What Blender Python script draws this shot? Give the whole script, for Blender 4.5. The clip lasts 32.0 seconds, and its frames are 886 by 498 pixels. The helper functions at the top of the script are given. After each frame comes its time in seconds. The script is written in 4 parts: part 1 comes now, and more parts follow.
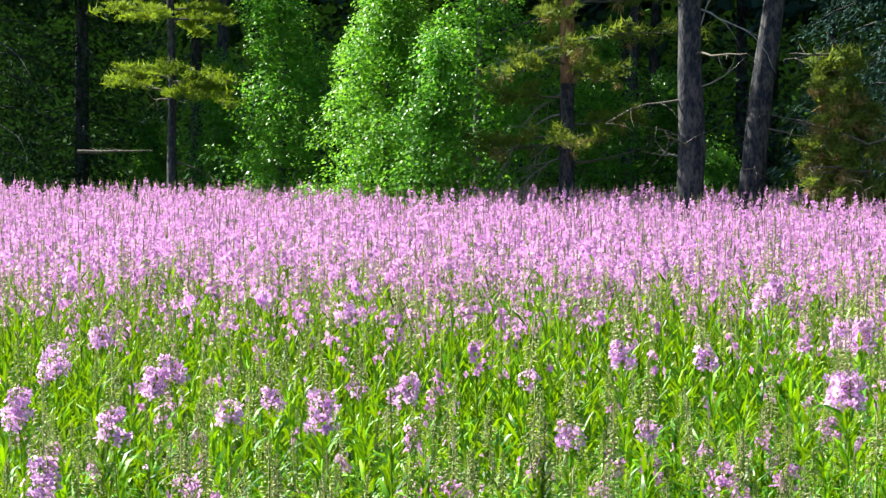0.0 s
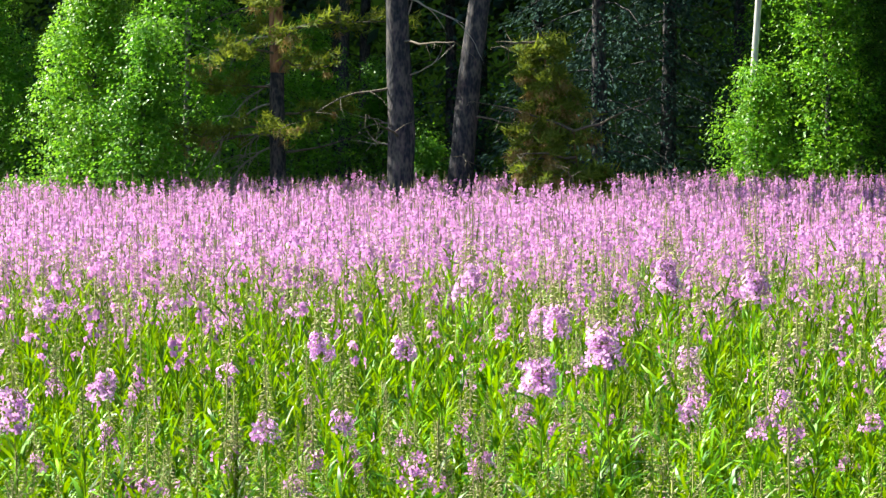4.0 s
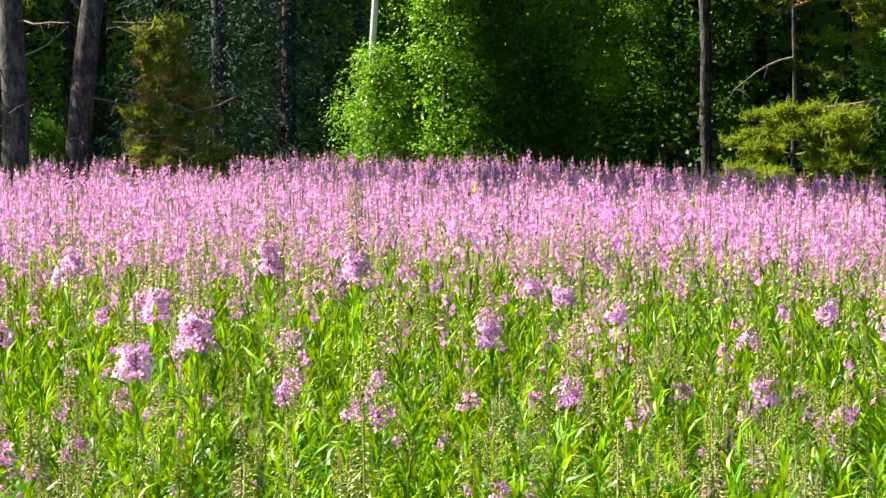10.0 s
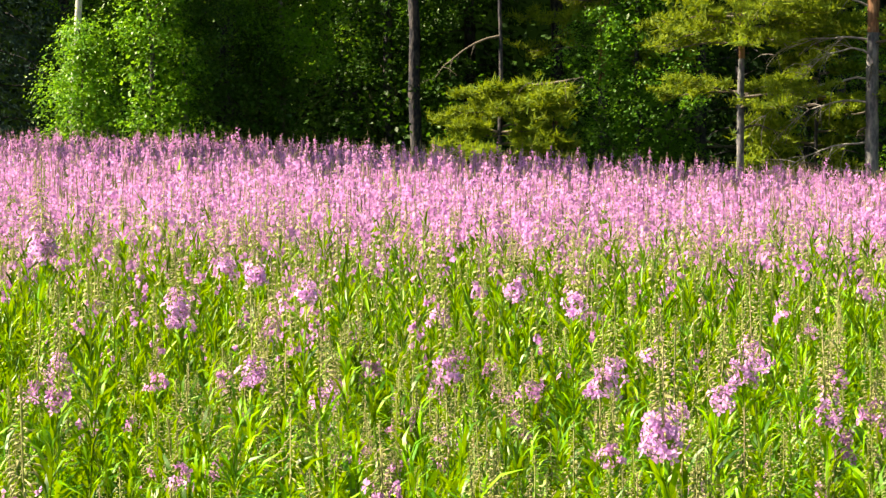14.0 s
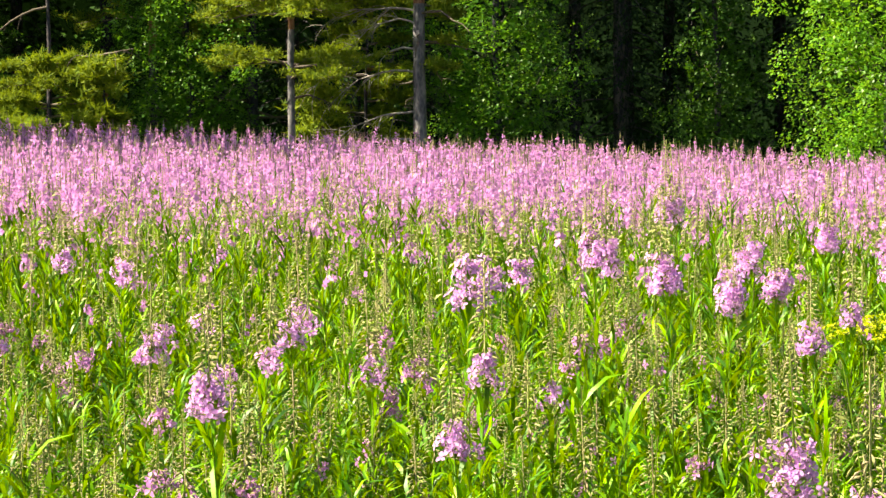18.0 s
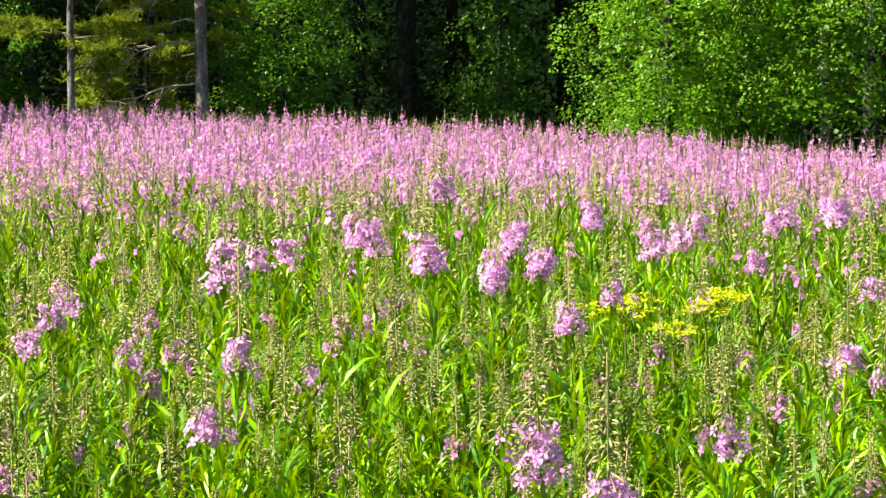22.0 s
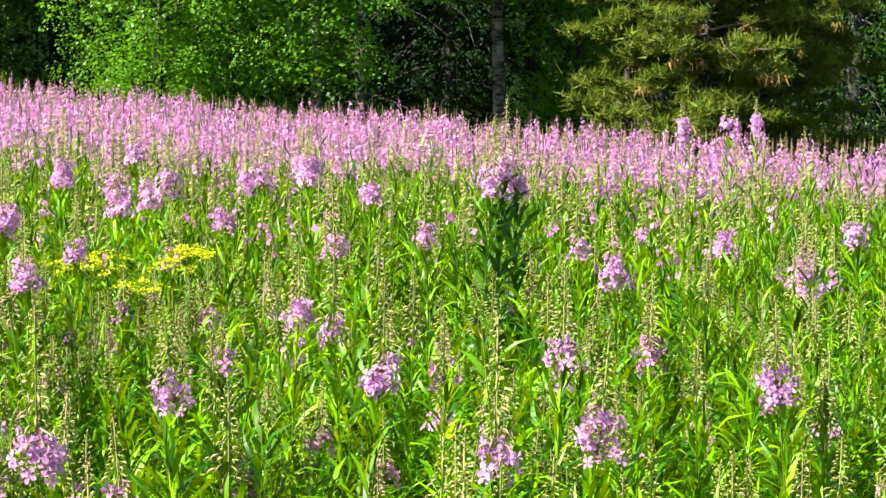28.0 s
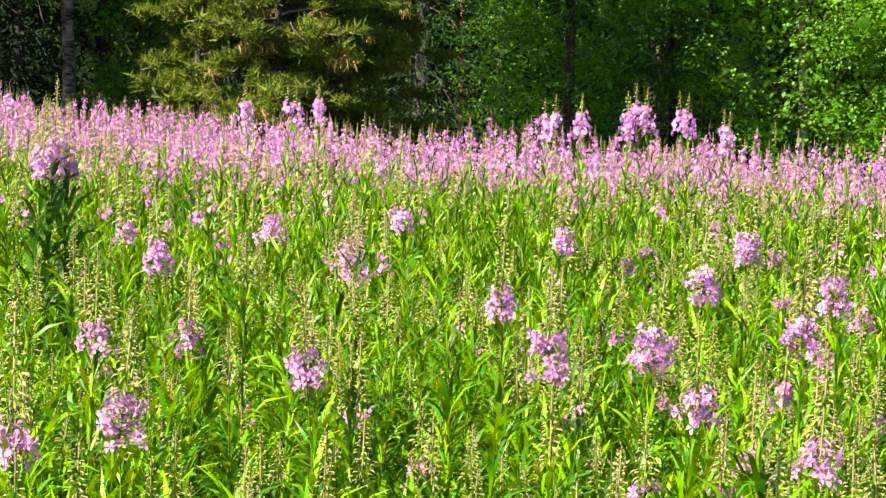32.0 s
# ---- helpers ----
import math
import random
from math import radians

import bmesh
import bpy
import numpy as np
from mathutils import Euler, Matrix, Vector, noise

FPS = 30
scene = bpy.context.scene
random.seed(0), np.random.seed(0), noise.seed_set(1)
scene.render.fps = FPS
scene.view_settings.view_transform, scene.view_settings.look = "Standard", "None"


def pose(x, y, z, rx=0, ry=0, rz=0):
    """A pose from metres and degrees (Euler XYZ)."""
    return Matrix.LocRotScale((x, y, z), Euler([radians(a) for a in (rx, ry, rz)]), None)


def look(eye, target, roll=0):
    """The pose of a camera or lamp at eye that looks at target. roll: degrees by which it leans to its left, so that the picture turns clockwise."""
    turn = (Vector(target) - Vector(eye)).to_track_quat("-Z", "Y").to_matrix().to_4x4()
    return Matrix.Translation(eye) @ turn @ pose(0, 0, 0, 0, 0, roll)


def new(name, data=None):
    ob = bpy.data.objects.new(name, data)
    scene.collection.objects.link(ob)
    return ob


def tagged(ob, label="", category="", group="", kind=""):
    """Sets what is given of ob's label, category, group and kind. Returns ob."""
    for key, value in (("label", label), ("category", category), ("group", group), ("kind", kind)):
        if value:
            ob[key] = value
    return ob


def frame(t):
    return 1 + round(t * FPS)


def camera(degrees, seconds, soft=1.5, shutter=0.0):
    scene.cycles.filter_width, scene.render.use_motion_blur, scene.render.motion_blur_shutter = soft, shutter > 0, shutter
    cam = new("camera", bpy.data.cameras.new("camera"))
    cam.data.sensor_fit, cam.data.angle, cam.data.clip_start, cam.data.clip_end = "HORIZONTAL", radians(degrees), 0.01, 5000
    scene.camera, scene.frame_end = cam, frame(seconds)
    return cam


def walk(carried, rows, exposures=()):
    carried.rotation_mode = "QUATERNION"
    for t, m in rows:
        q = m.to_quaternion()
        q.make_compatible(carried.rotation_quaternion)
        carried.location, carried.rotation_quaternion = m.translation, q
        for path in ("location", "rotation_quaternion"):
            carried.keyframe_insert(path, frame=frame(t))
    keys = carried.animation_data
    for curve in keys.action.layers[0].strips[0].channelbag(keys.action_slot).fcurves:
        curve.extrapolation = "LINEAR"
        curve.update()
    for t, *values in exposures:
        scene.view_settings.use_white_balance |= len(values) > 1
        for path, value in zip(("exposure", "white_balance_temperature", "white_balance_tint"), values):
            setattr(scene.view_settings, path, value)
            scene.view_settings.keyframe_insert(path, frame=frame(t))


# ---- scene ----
cam = camera(22.2, 32.0, soft=1.45)
PATH = [
    (0, (-0.220, 0.312, 1.678), (-5.514, 8.790, 1.371), 0.38),
    (0.5, (-0.208, 0.317, 1.685), (-5.317, 8.907, 1.378), 0.06),
    (1, (-0.200, 0.320, 1.684), (-5.140, 9.009, 1.358), 0.14),
    (1.5, (-0.200, 0.328, 1.687), (-5.013, 9.088, 1.355), -0.05),
    (2, (-0.196, 0.333, 1.686), (-4.888, 9.157, 1.349), -0.14),
    (2.5, (-0.191, 0.338, 1.687), (-4.768, 9.223, 1.345), -0.33),
    (3, (-0.186, 0.341, 1.688), (-4.643, 9.286, 1.343), -0.40),
    (3.5, (-0.180, 0.345, 1.688), (-4.511, 9.351, 1.337), -0.37),
    (5.5, (-0.149, 0.339, 1.695), (-3.899, 9.602, 1.323), -0.24),
    (6, (-0.148, 0.344, 1.693), (-3.770, 9.658, 1.318), -0.36),
    (6.5, (-0.143, 0.349, 1.690), (-3.643, 9.708, 1.310), -0.32),
    (7, (-0.136, 0.357, 1.689), (-3.519, 9.759, 1.299), -0.40),
    (7.5, (-0.132, 0.367, 1.687), (-3.399, 9.809, 1.286), -0.41),
    (8, (-0.128, 0.375, 1.688), (-3.286, 9.854, 1.279), -0.36),
    (8.5, (-0.125, 0.382, 1.685), (-3.168, 9.898, 1.265), -0.40),
    (9, (-0.119, 0.385, 1.686), (-3.035, 9.940, 1.260), -0.31),
    (9.5, (-0.115, 0.390, 1.687), (-2.892, 9.987, 1.251), -0.26),
    (10, (-0.103, 0.389, 1.690), (-2.743, 10.023, 1.243), -0.34),
    (10.5, (-0.092, 0.392, 1.696), (-2.594, 10.063, 1.246), -0.33),
    (11, (-0.084, 0.396, 1.696), (-2.431, 10.106, 1.242), -0.31),
    (11.5, (-0.074, 0.396, 1.696), (-2.271, 10.140, 1.231), -0.25),
    (12, (-0.062, 0.399, 1.697), (-2.108, 10.176, 1.226), -0.28),
    (12.5, (-0.053, 0.408, 1.695), (-1.949, 10.215, 1.216), -0.32),
    (13, (-0.042, 0.417, 1.692), (-1.788, 10.251, 1.191), -0.31),
    (13.5, (-0.039, 0.428, 1.690), (-1.634, 10.286, 1.165), -0.39),
    (15.5, (-0.003, 0.449, 1.690), (-0.773, 10.401, 1.073), -0.12),
    (16, (-0.011, 0.409, 1.668), (-0.597, 10.372, 1.052), -0.42),
    (16.5, (-0.011, 0.384, 1.671), (-0.340, 10.359, 1.047), -0.44),
    (17, (-0.018, 0.386, 1.674), (-0.015, 10.365, 1.041), -0.42),
    (17.5, (-0.023, 0.391, 1.670), (0.283, 10.365, 1.010), -0.65),
    (18, (-0.007, 0.383, 1.677), (0.540, 10.344, 0.981), -0.81),
    (18.5, (0.017, 0.379, 1.679), (0.773, 10.324, 0.948), -0.76),
    (19, (0.053, 0.380, 1.676), (0.922, 10.313, 0.914), -0.45),
    (19.5, (0.056, 0.367, 1.687), (0.970, 10.293, 0.881), -0.16),
    (20, (0.044, 0.366, 1.688), (1.043, 10.281, 0.847), -0.15),
    (20.5, (0.041, 0.370, 1.692), (1.141, 10.272, 0.834), -0.18),
    (21, (0.042, 0.365, 1.696), (1.266, 10.253, 0.834), -0.31),
    (21.5, (0.046, 0.364, 1.699), (1.397, 10.236, 0.853), -0.42),
    (22, (0.055, 0.363, 1.702), (1.534, 10.218, 0.868), -0.48),
    (22.5, (0.062, 0.366, 1.699), (1.691, 10.199, 0.890), -0.39),
    (23, (0.066, 0.362, 1.698), (1.841, 10.172, 0.904), -0.37),
    (23.5, (0.079, 0.367, 1.694), (2.016, 10.147, 0.914), -0.26),
    (24, (0.093, 0.369, 1.687), (2.225, 10.108, 0.905), -0.17),
    (24.5, (0.101, 0.374, 1.684), (2.418, 10.070, 0.895), -0.12),
    (25, (0.112, 0.381, 1.680), (2.597, 10.033, 0.868), -0.04),
    (25.5, (0.124, 0.397, 1.676), (2.797, 9.996, 0.822), 0.18),
    (27.5, (0.146, 0.377, 1.679), (3.543, 9.732, 0.704), 0.52),
    (28, (0.158, 0.368, 1.682), (3.759, 9.644, 0.688), 0.64),
    (28.5, (0.166, 0.356, 1.686), (4.073, 9.506, 0.681), 0.88),
    (29, (0.173, 0.352, 1.685), (4.306, 9.401, 0.665), 0.95),
    (29.5, (0.177, 0.349, 1.687), (4.500, 9.308, 0.668), 1.03),
    (30, (0.182, 0.348, 1.687), (4.687, 9.218, 0.668), 1.17),
    (30.5, (0.191, 0.344, 1.689), (4.877, 9.119, 0.672), 1.39),
    (31, (0.202, 0.332, 1.691), (5.085, 8.999, 0.673), 1.68),
    (31.5, (0.207, 0.327, 1.686), (5.291, 8.878, 0.660), 1.82),
    (32, (0.221, 0.319, 1.688), (5.492, 8.755, 0.662), 2.07),
]
# the film's own brightness and white balance: seconds, stops, kelvin, tint
BALANCE = [
    (0, 1.92, 6200, 0), (3.5, 1.94, 6500, 1), (6, 1.94, 7150, 7), (9, 1.94, 7300, 8), (13, 1.95, 8150, 9), (16, 1.9, 8700, 10),
    (19, 1.84, 7750, 7), (23, 1.76, 7550, 6), (25.5, 1.74, 7150, 4), (28, 1.7, 7250, 4), (30, 1.7, 8000, 8), (32, 1.7, 7800, 8),
]
walk(cam, [(t, look(eye, target, roll)) for t, eye, target, roll in PATH], BALANCE)

# ---------------------------------------------------------------- light
SUN_AZ, SUN_EL = -92.0, 43.0          # degrees clockwise from +y, and above the horizon
world = bpy.data.worlds.new("sky")
scene.world = world
world.use_nodes = True
wn, wl = world.node_tree.nodes, world.node_tree.links
wn.clear()
sky = wn.new("ShaderNodeTexSky")
sky.sky_type, sky.sun_disc = "NISHITA", False
sky.sun_elevation, sky.sun_rotation = radians(SUN_EL), radians(SUN_AZ)
back, wout = wn.new("ShaderNodeBackground"), wn.new("ShaderNodeOutputWorld")
back.inputs["Strength"].default_value = 0.06
wl.new(sky.outputs[0], back.inputs["Color"])
wl.new(back.outputs[0], wout.inputs["Surface"])
sun = new("sun", bpy.data.lights.new("sun", "SUN"))
sun.data.energy, sun.data.angle, sun.data.color = 5.0, radians(0.53), (1.0, 0.94, 0.82)
sa, se = radians(SUN_AZ), radians(SUN_EL)
sun.matrix_basis = look((40 * math.sin(sa) * math.cos(se), 40 * math.cos(sa) * math.cos(se), 40 * math.sin(se)), (0, 0, 0))

# ---------------------------------------------------------------- materials


def shader(name):
    m = bpy.data.materials.new(name)
    m.use_nodes = True
    t = m.node_tree
    t.nodes.clear()
    out = t.nodes.new("ShaderNodeOutputMaterial")
    return m, t.nodes, t.links, out


def ramp_of(nodes, colours, spots=None):
    r = nodes.new("ShaderNodeValToRGB")
    e = r.color_ramp.elements
    n = len(colours)
    spots = spots or [i / (n - 1) for i in range(n)]
    while len(e) < n:
        e.new(0.5)
    for i, (c, p) in enumerate(zip(colours, spots)):
        e[i].position, e[i].color = p, (*c, 1)
    return r


def leaf_material(name, colours, through_colour, share=0.35, rough=0.42, patch=3.0, gloss=0.4):
    """Thin green or petal tissue: each leaf its own shade, with patches, gloss and light that passes through."""
    m, n, l, out = shader(name)
    geo = n.new("ShaderNodeNewGeometry")
    r = ramp_of(n, colours)
    info = n.new("ShaderNodeObjectInfo")
    both, part_ = n.new("ShaderNodeMath"), n.new("ShaderNodeMath")
    part_.operation = "FRACT"
    l.new(geo.outputs["Random Per Island"], both.inputs[0])
    l.new(info.outputs["Random"], both.inputs[1])
    l.new(both.outputs[0], part_.inputs[0])
    l.new(part_.outputs[0], r.inputs[0])
    co = n.new("ShaderNodeTexCoord")
    nz = n.new("ShaderNodeTexNoise")
    nz.inputs["Scale"].default_value, nz.inputs["Detail"].default_value = patch, 3
    l.new(co.outputs["Object"], nz.inputs["Vector"])
    vr = ramp_of(n, [(0.68, 0.68, 0.68), (1.2, 1.2, 1.2)], [0.3, 0.7])
    l.new(nz.outputs[0], vr.inputs[0])
    mul = n.new("ShaderNodeMix")
    mul.data_type, mul.blend_type = "RGBA", "MULTIPLY"
    mul.inputs[0].default_value = 1.0
    l.new(r.outputs[0], mul.inputs[6])
    l.new(vr.outputs[0], mul.inputs[7])
    p = n.new("ShaderNodeBsdfPrincipled")
    p.inputs["Roughness"].default_value, p.inputs["Specular IOR Level"].default_value = rough, gloss
    l.new(mul.outputs[2], p.inputs["Base Color"])
    tr = n.new("ShaderNodeBsdfTranslucent")
    tint = n.new("ShaderNodeMix")
    tint.data_type, tint.blend_type = "RGBA", "MULTIPLY"
    tint.inputs[0].default_value = 1.0
    l.new(vr.outputs[0], tint.inputs[6])
    tint.inputs[7].default_value = (*through_colour, 1)
    l.new(tint.outputs[2], tr.inputs["Color"])
    mix = n.new("ShaderNodeMixShader")
    mix.inputs[0].default_value = share
    l.new(p.outputs[0], mix.inputs[1])
    l.new(tr.outputs[0], mix.inputs[2])
    l.new(mix.outputs[0], out.inputs["Surface"])
    return m


def bark_material(name, colours, stretch=(9, 9, 2.0), bump=0.6, rough=0.9, fine=(30, 30, 8), spots=None):
    """Bark or weathered wood: plates stretched along the stem, fine grain and relief."""
    m, n, l, out = shader(name)
    co = n.new("ShaderNodeTexCoord")
    mp = n.new("ShaderNodeMapping")
    mp.inputs["Scale"].default_value = stretch
    l.new(co.outputs["Object"], mp.inputs["Vector"])
    nz = n.new("ShaderNodeTexNoise")
    nz.inputs["Scale"].default_value, nz.inputs["Detail"].default_value = 1.0, 6
    l.new(mp.outputs[0], nz.inputs["Vector"])
    mp2 = n.new("ShaderNodeMapping")
    mp2.inputs["Scale"].default_value = fine
    l.new(co.outputs["Object"], mp2.inputs["Vector"])
    vo = n.new("ShaderNodeTexVoronoi")
    vo.inputs["Scale"].default_value = 1.0
    l.new(mp2.outputs[0], vo.inputs["Vector"])
    add = n.new("ShaderNodeMath")
    add.operation = "MULTIPLY_ADD"
    add.inputs[1].default_value = 0.35
    l.new(vo.outputs["Distance"], add.inputs[0])
    l.new(nz.outputs[0], add.inputs[2])
    r = ramp_of(n, colours, spots or [0.35 + 0.5 * i / (len(colours) - 1) for i in range(len(colours))])
    l.new(add.outputs[0], r.inputs[0])
    p = n.new("ShaderNodeBsdfPrincipled")
    p.inputs["Roughness"].default_value, p.inputs["Specular IOR Level"].default_value = rough, 0.2
    l.new(r.outputs[0], p.inputs["Base Color"])
    b = n.new("ShaderNodeBump")
    b.inputs["Strength"].default_value, b.inputs["Distance"].default_value = bump, 0.02
    l.new(add.outputs[0], b.inputs["Height"])
    l.new(b.outputs[0], p.inputs["Normal"])
    l.new(p.outputs[0], out.inputs["Surface"])
    return m


FW_LEAF = leaf_material("willowherb_leaf", [(0.006, 0.05, 0.001), (0.042, 0.17, 0.002), (0.22, 0.46, 0.003), (0.026, 0.13, 0.002)], (0.48, 0.74, 0.003), 0.17, 0.42, gloss=0.24)
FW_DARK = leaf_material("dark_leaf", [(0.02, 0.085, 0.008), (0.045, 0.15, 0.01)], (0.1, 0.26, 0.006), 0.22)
FW_STEM = leaf_material("willowherb_stem", [(0.07, 0.18, 0.012), (0.15, 0.27, 0.02), (0.14, 0.14, 0.035)], (0.22, 0.34, 0.02), 0.15)
FW_BUD = leaf_material("bud", [(0.22, 0.25, 0.06), (0.37, 0.34, 0.15), (0.27, 0.31, 0.08), (0.33, 0.26, 0.15)], (0.36, 0.37, 0.09), 0.25, 0.6)
FW_SPIRE = leaf_material("bud_cone", [(0.25, 0.28, 0.08), (0.43, 0.4, 0.2), (0.31, 0.35, 0.11), (0.42, 0.32, 0.21)], (0.36, 0.37, 0.12), 0.22, 0.6, 30.0, 0.2)
FW_TIP = leaf_material("closed_tip", [(0.16, 0.15, 0.08), (0.26, 0.14, 0.18), (0.2, 0.2, 0.08)], (0.26, 0.22, 0.12), 0.2, 0.6)
FW_PETAL = leaf_material("petal", [(0.58, 0.23, 0.58), (0.64, 0.29, 0.64), (0.69, 0.36, 0.7), (0.55, 0.22, 0.6)], (0.8, 0.38, 0.78), 0.42, 0.55, gloss=0.2)
NEAR_PETAL = leaf_material("open_petal", [(0.6, 0.27, 0.66), (0.67, 0.35, 0.73), (0.74, 0.45, 0.8), (0.56, 0.23, 0.63)], (0.86, 0.46, 0.88), 0.46, 0.55, gloss=0.2)
YELLOW = leaf_material("yellow_floret", [(0.5, 0.58, 0.015), (0.62, 0.66, 0.02)], (0.6, 0.68, 0.015), 0.3, 0.6)
BIRCH_LEAF = leaf_material("birch_leaf", [(0.04, 0.15, 0.012), (0.065, 0.2, 0.015), (0.1, 0.26, 0.025)], (0.22, 0.5, 0.03), 0.4, 0.42, 1.2, 0.35)
BRIGHT_LEAF = leaf_material("young_leaf", [(0.05, 0.17, 0.01), (0.09, 0.26, 0.015), (0.14, 0.33, 0.025)], (0.27, 0.54, 0.03), 0.4, 0.42, 1.2, 0.35)
# DARK_LEAF and SHADY_LEAF: leaf copies with the shade of dimmer trees in their colour
DARK_LEAF = leaf_material("shaded_leaf", [(0.018, 0.07, 0.01), (0.035, 0.11, 0.012), (0.055, 0.15, 0.018)], (0.1, 0.26, 0.012), 0.3, 0.5, 1.2, 0.25)
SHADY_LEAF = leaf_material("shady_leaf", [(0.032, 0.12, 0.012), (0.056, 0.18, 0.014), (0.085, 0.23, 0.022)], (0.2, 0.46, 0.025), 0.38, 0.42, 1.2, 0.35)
OLIVE_NEEDLE = leaf_material("olive_needle", [(0.05, 0.095, 0.016), (0.1, 0.15, 0.024), (0.16, 0.2, 0.034)], (0.28, 0.34, 0.03), 0.3, 0.65, 1.5, 0.12)
BUSHY_NEEDLE = leaf_material("bushy_pine_needle", [(0.035, 0.08, 0.012), (0.08, 0.135, 0.018), (0.14, 0.19, 0.025), (0.1, 0.095, 0.03)], (0.24, 0.32, 0.02), 0.26, 0.65, 1.5, 0.12)
PINE_NEEDLE = leaf_material("pine_needle", [(0.06, 0.12, 0.013), (0.13, 0.2, 0.02), (0.21, 0.27, 0.025)], (0.32, 0.42, 0.02), 0.3, 0.65, 1.5, 0.12)
DRY_NEEDLE = leaf_material("dry_needle", [(0.2, 0.14, 0.045), (0.33, 0.22, 0.07), (0.2, 0.22, 0.06)], (0.2, 0.14, 0.03), 0.2, 0.7, 1.5)
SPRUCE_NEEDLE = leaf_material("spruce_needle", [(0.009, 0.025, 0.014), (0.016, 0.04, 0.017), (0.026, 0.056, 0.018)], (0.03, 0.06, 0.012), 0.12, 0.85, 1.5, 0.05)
# lighter blue copy of SPRUCE_NEEDLE: haze over the shaded left woods, put into colour
HAZED_SPRUCE = leaf_material("hazed_spruce_needle", [(0.02, 0.045, 0.042), (0.04, 0.08, 0.07), (0.055, 0.105, 0.085)], (0.05, 0.09, 0.06), 0.15, 0.85, 1.5, 0.05)
# darker than real foliage: the gloom of the deep woods is in this colour
WOODS_LEAF = leaf_material("shaded_woods_leaf", [(0.012, 0.036, 0.012), (0.026, 0.07, 0.015), (0.045, 0.1, 0.018)], (0.045, 0.11, 0.012), 0.12, 0.8, 0.4, 0.1)
# bole shade is tinted into this dark blue bark; the next is its sunlit copy
PINE_BARK = bark_material("pine_bark", [(0.008, 0.009, 0.014), (0.023, 0.025, 0.036), (0.085, 0.076, 0.078)], (13, 13, 4.5), 0.8, 0.9, (34, 34, 15))
SUNLIT_BARK = bark_material("sunlit_pine_bark", [(0.035, 0.036, 0.042), (0.095, 0.098, 0.11), (0.2, 0.195, 0.195)], (13, 13, 4.5), 0.8, 0.9, (34, 34, 15))
PINE_UPPER = bark_material("pine_upper_bark", [(0.06, 0.03, 0.02), (0.17, 0.085, 0.045), (0.3, 0.165, 0.095)], (13, 13, 4.5), 0.6)
BIRCH_BARK = bark_material("birch_bark", [(0.02, 0.019, 0.018), (0.1, 0.097, 0.09), (0.32, 0.31, 0.29)], (4, 4, 7), 0.4, 0.8, (9, 9, 26), [0.5, 0.62, 0.85])
TWIG = bark_material("dry_twig", [(0.06, 0.05, 0.04), (0.14, 0.12, 0.1)], (30, 30, 6), 0.3)
BLEACHED = bark_material("bleached_twig", [(0.16, 0.15, 0.14), (0.3, 0.28, 0.26)], (30, 30, 6), 0.3)
POLE_WOOD = bark_material("weathered_pole", [(0.34, 0.34, 0.33), (0.55, 0.55, 0.53)], (30, 30, 1.5), 0.3)
IRON = bark_material("dark_fitting", [(0.02, 0.02, 0.02), (0.05, 0.05, 0.05)])


def soil_material():
    m, n, l, out = shader("meadow_soil")
    co = n.new("ShaderNodeTexCoord")
    a, b = n.new("ShaderNodeTexNoise"), n.new("ShaderNodeTexNoise")
    a.inputs["Scale"].default_value, a.inputs["Detail"].default_value = 0.6, 5
    b.inputs["Scale"].default_value, b.inputs["Detail"].default_value = 25.0, 4
    for q in (a, b):
        l.new(co.outputs["Object"], q.inputs["Vector"])
    r = ramp_of(n, [(0.012, 0.022, 0.007), (0.025, 0.045, 0.01), (0.04, 0.035, 0.018)], [0.3, 0.55, 0.75])
    mixv = n.new("ShaderNodeMath")
    mixv.operation = "MULTIPLY_ADD"
    mixv.inputs[1].default_value = 0.45
    l.new(b.outputs[0], mixv.inputs[0])
    half = n.new("ShaderNodeMath")
    half.operation = "MULTIPLY"
    half.inputs[1].default_value = 0.55
    l.new(a.outputs[0], half.inputs[0])
    l.new(half.outputs[0], mixv.inputs[2])
    l.new(mixv.outputs[0], r.inputs[0])
    p = n.new("ShaderNodeBsdfPrincipled")
    p.inputs["Roughness"].default_value, p.inputs["Specular IOR Level"].default_value = 0.95, 0.08
    l.new(r.outputs[0], p.inputs["Base Color"])
    bm_ = n.new("ShaderNodeBump")
    bm_.inputs["Distance"].default_value = 0.03
    l.new(b.outputs[0], bm_.inputs["Height"])
    l.new(bm_.outputs[0], p.inputs["Normal"])
    l.new(p.outputs[0], out.inputs["Surface"])
    return m


SOIL = soil_material()

# ---------------------------------------------------------------- mesh helpers
rng = np.random.default_rng(7)


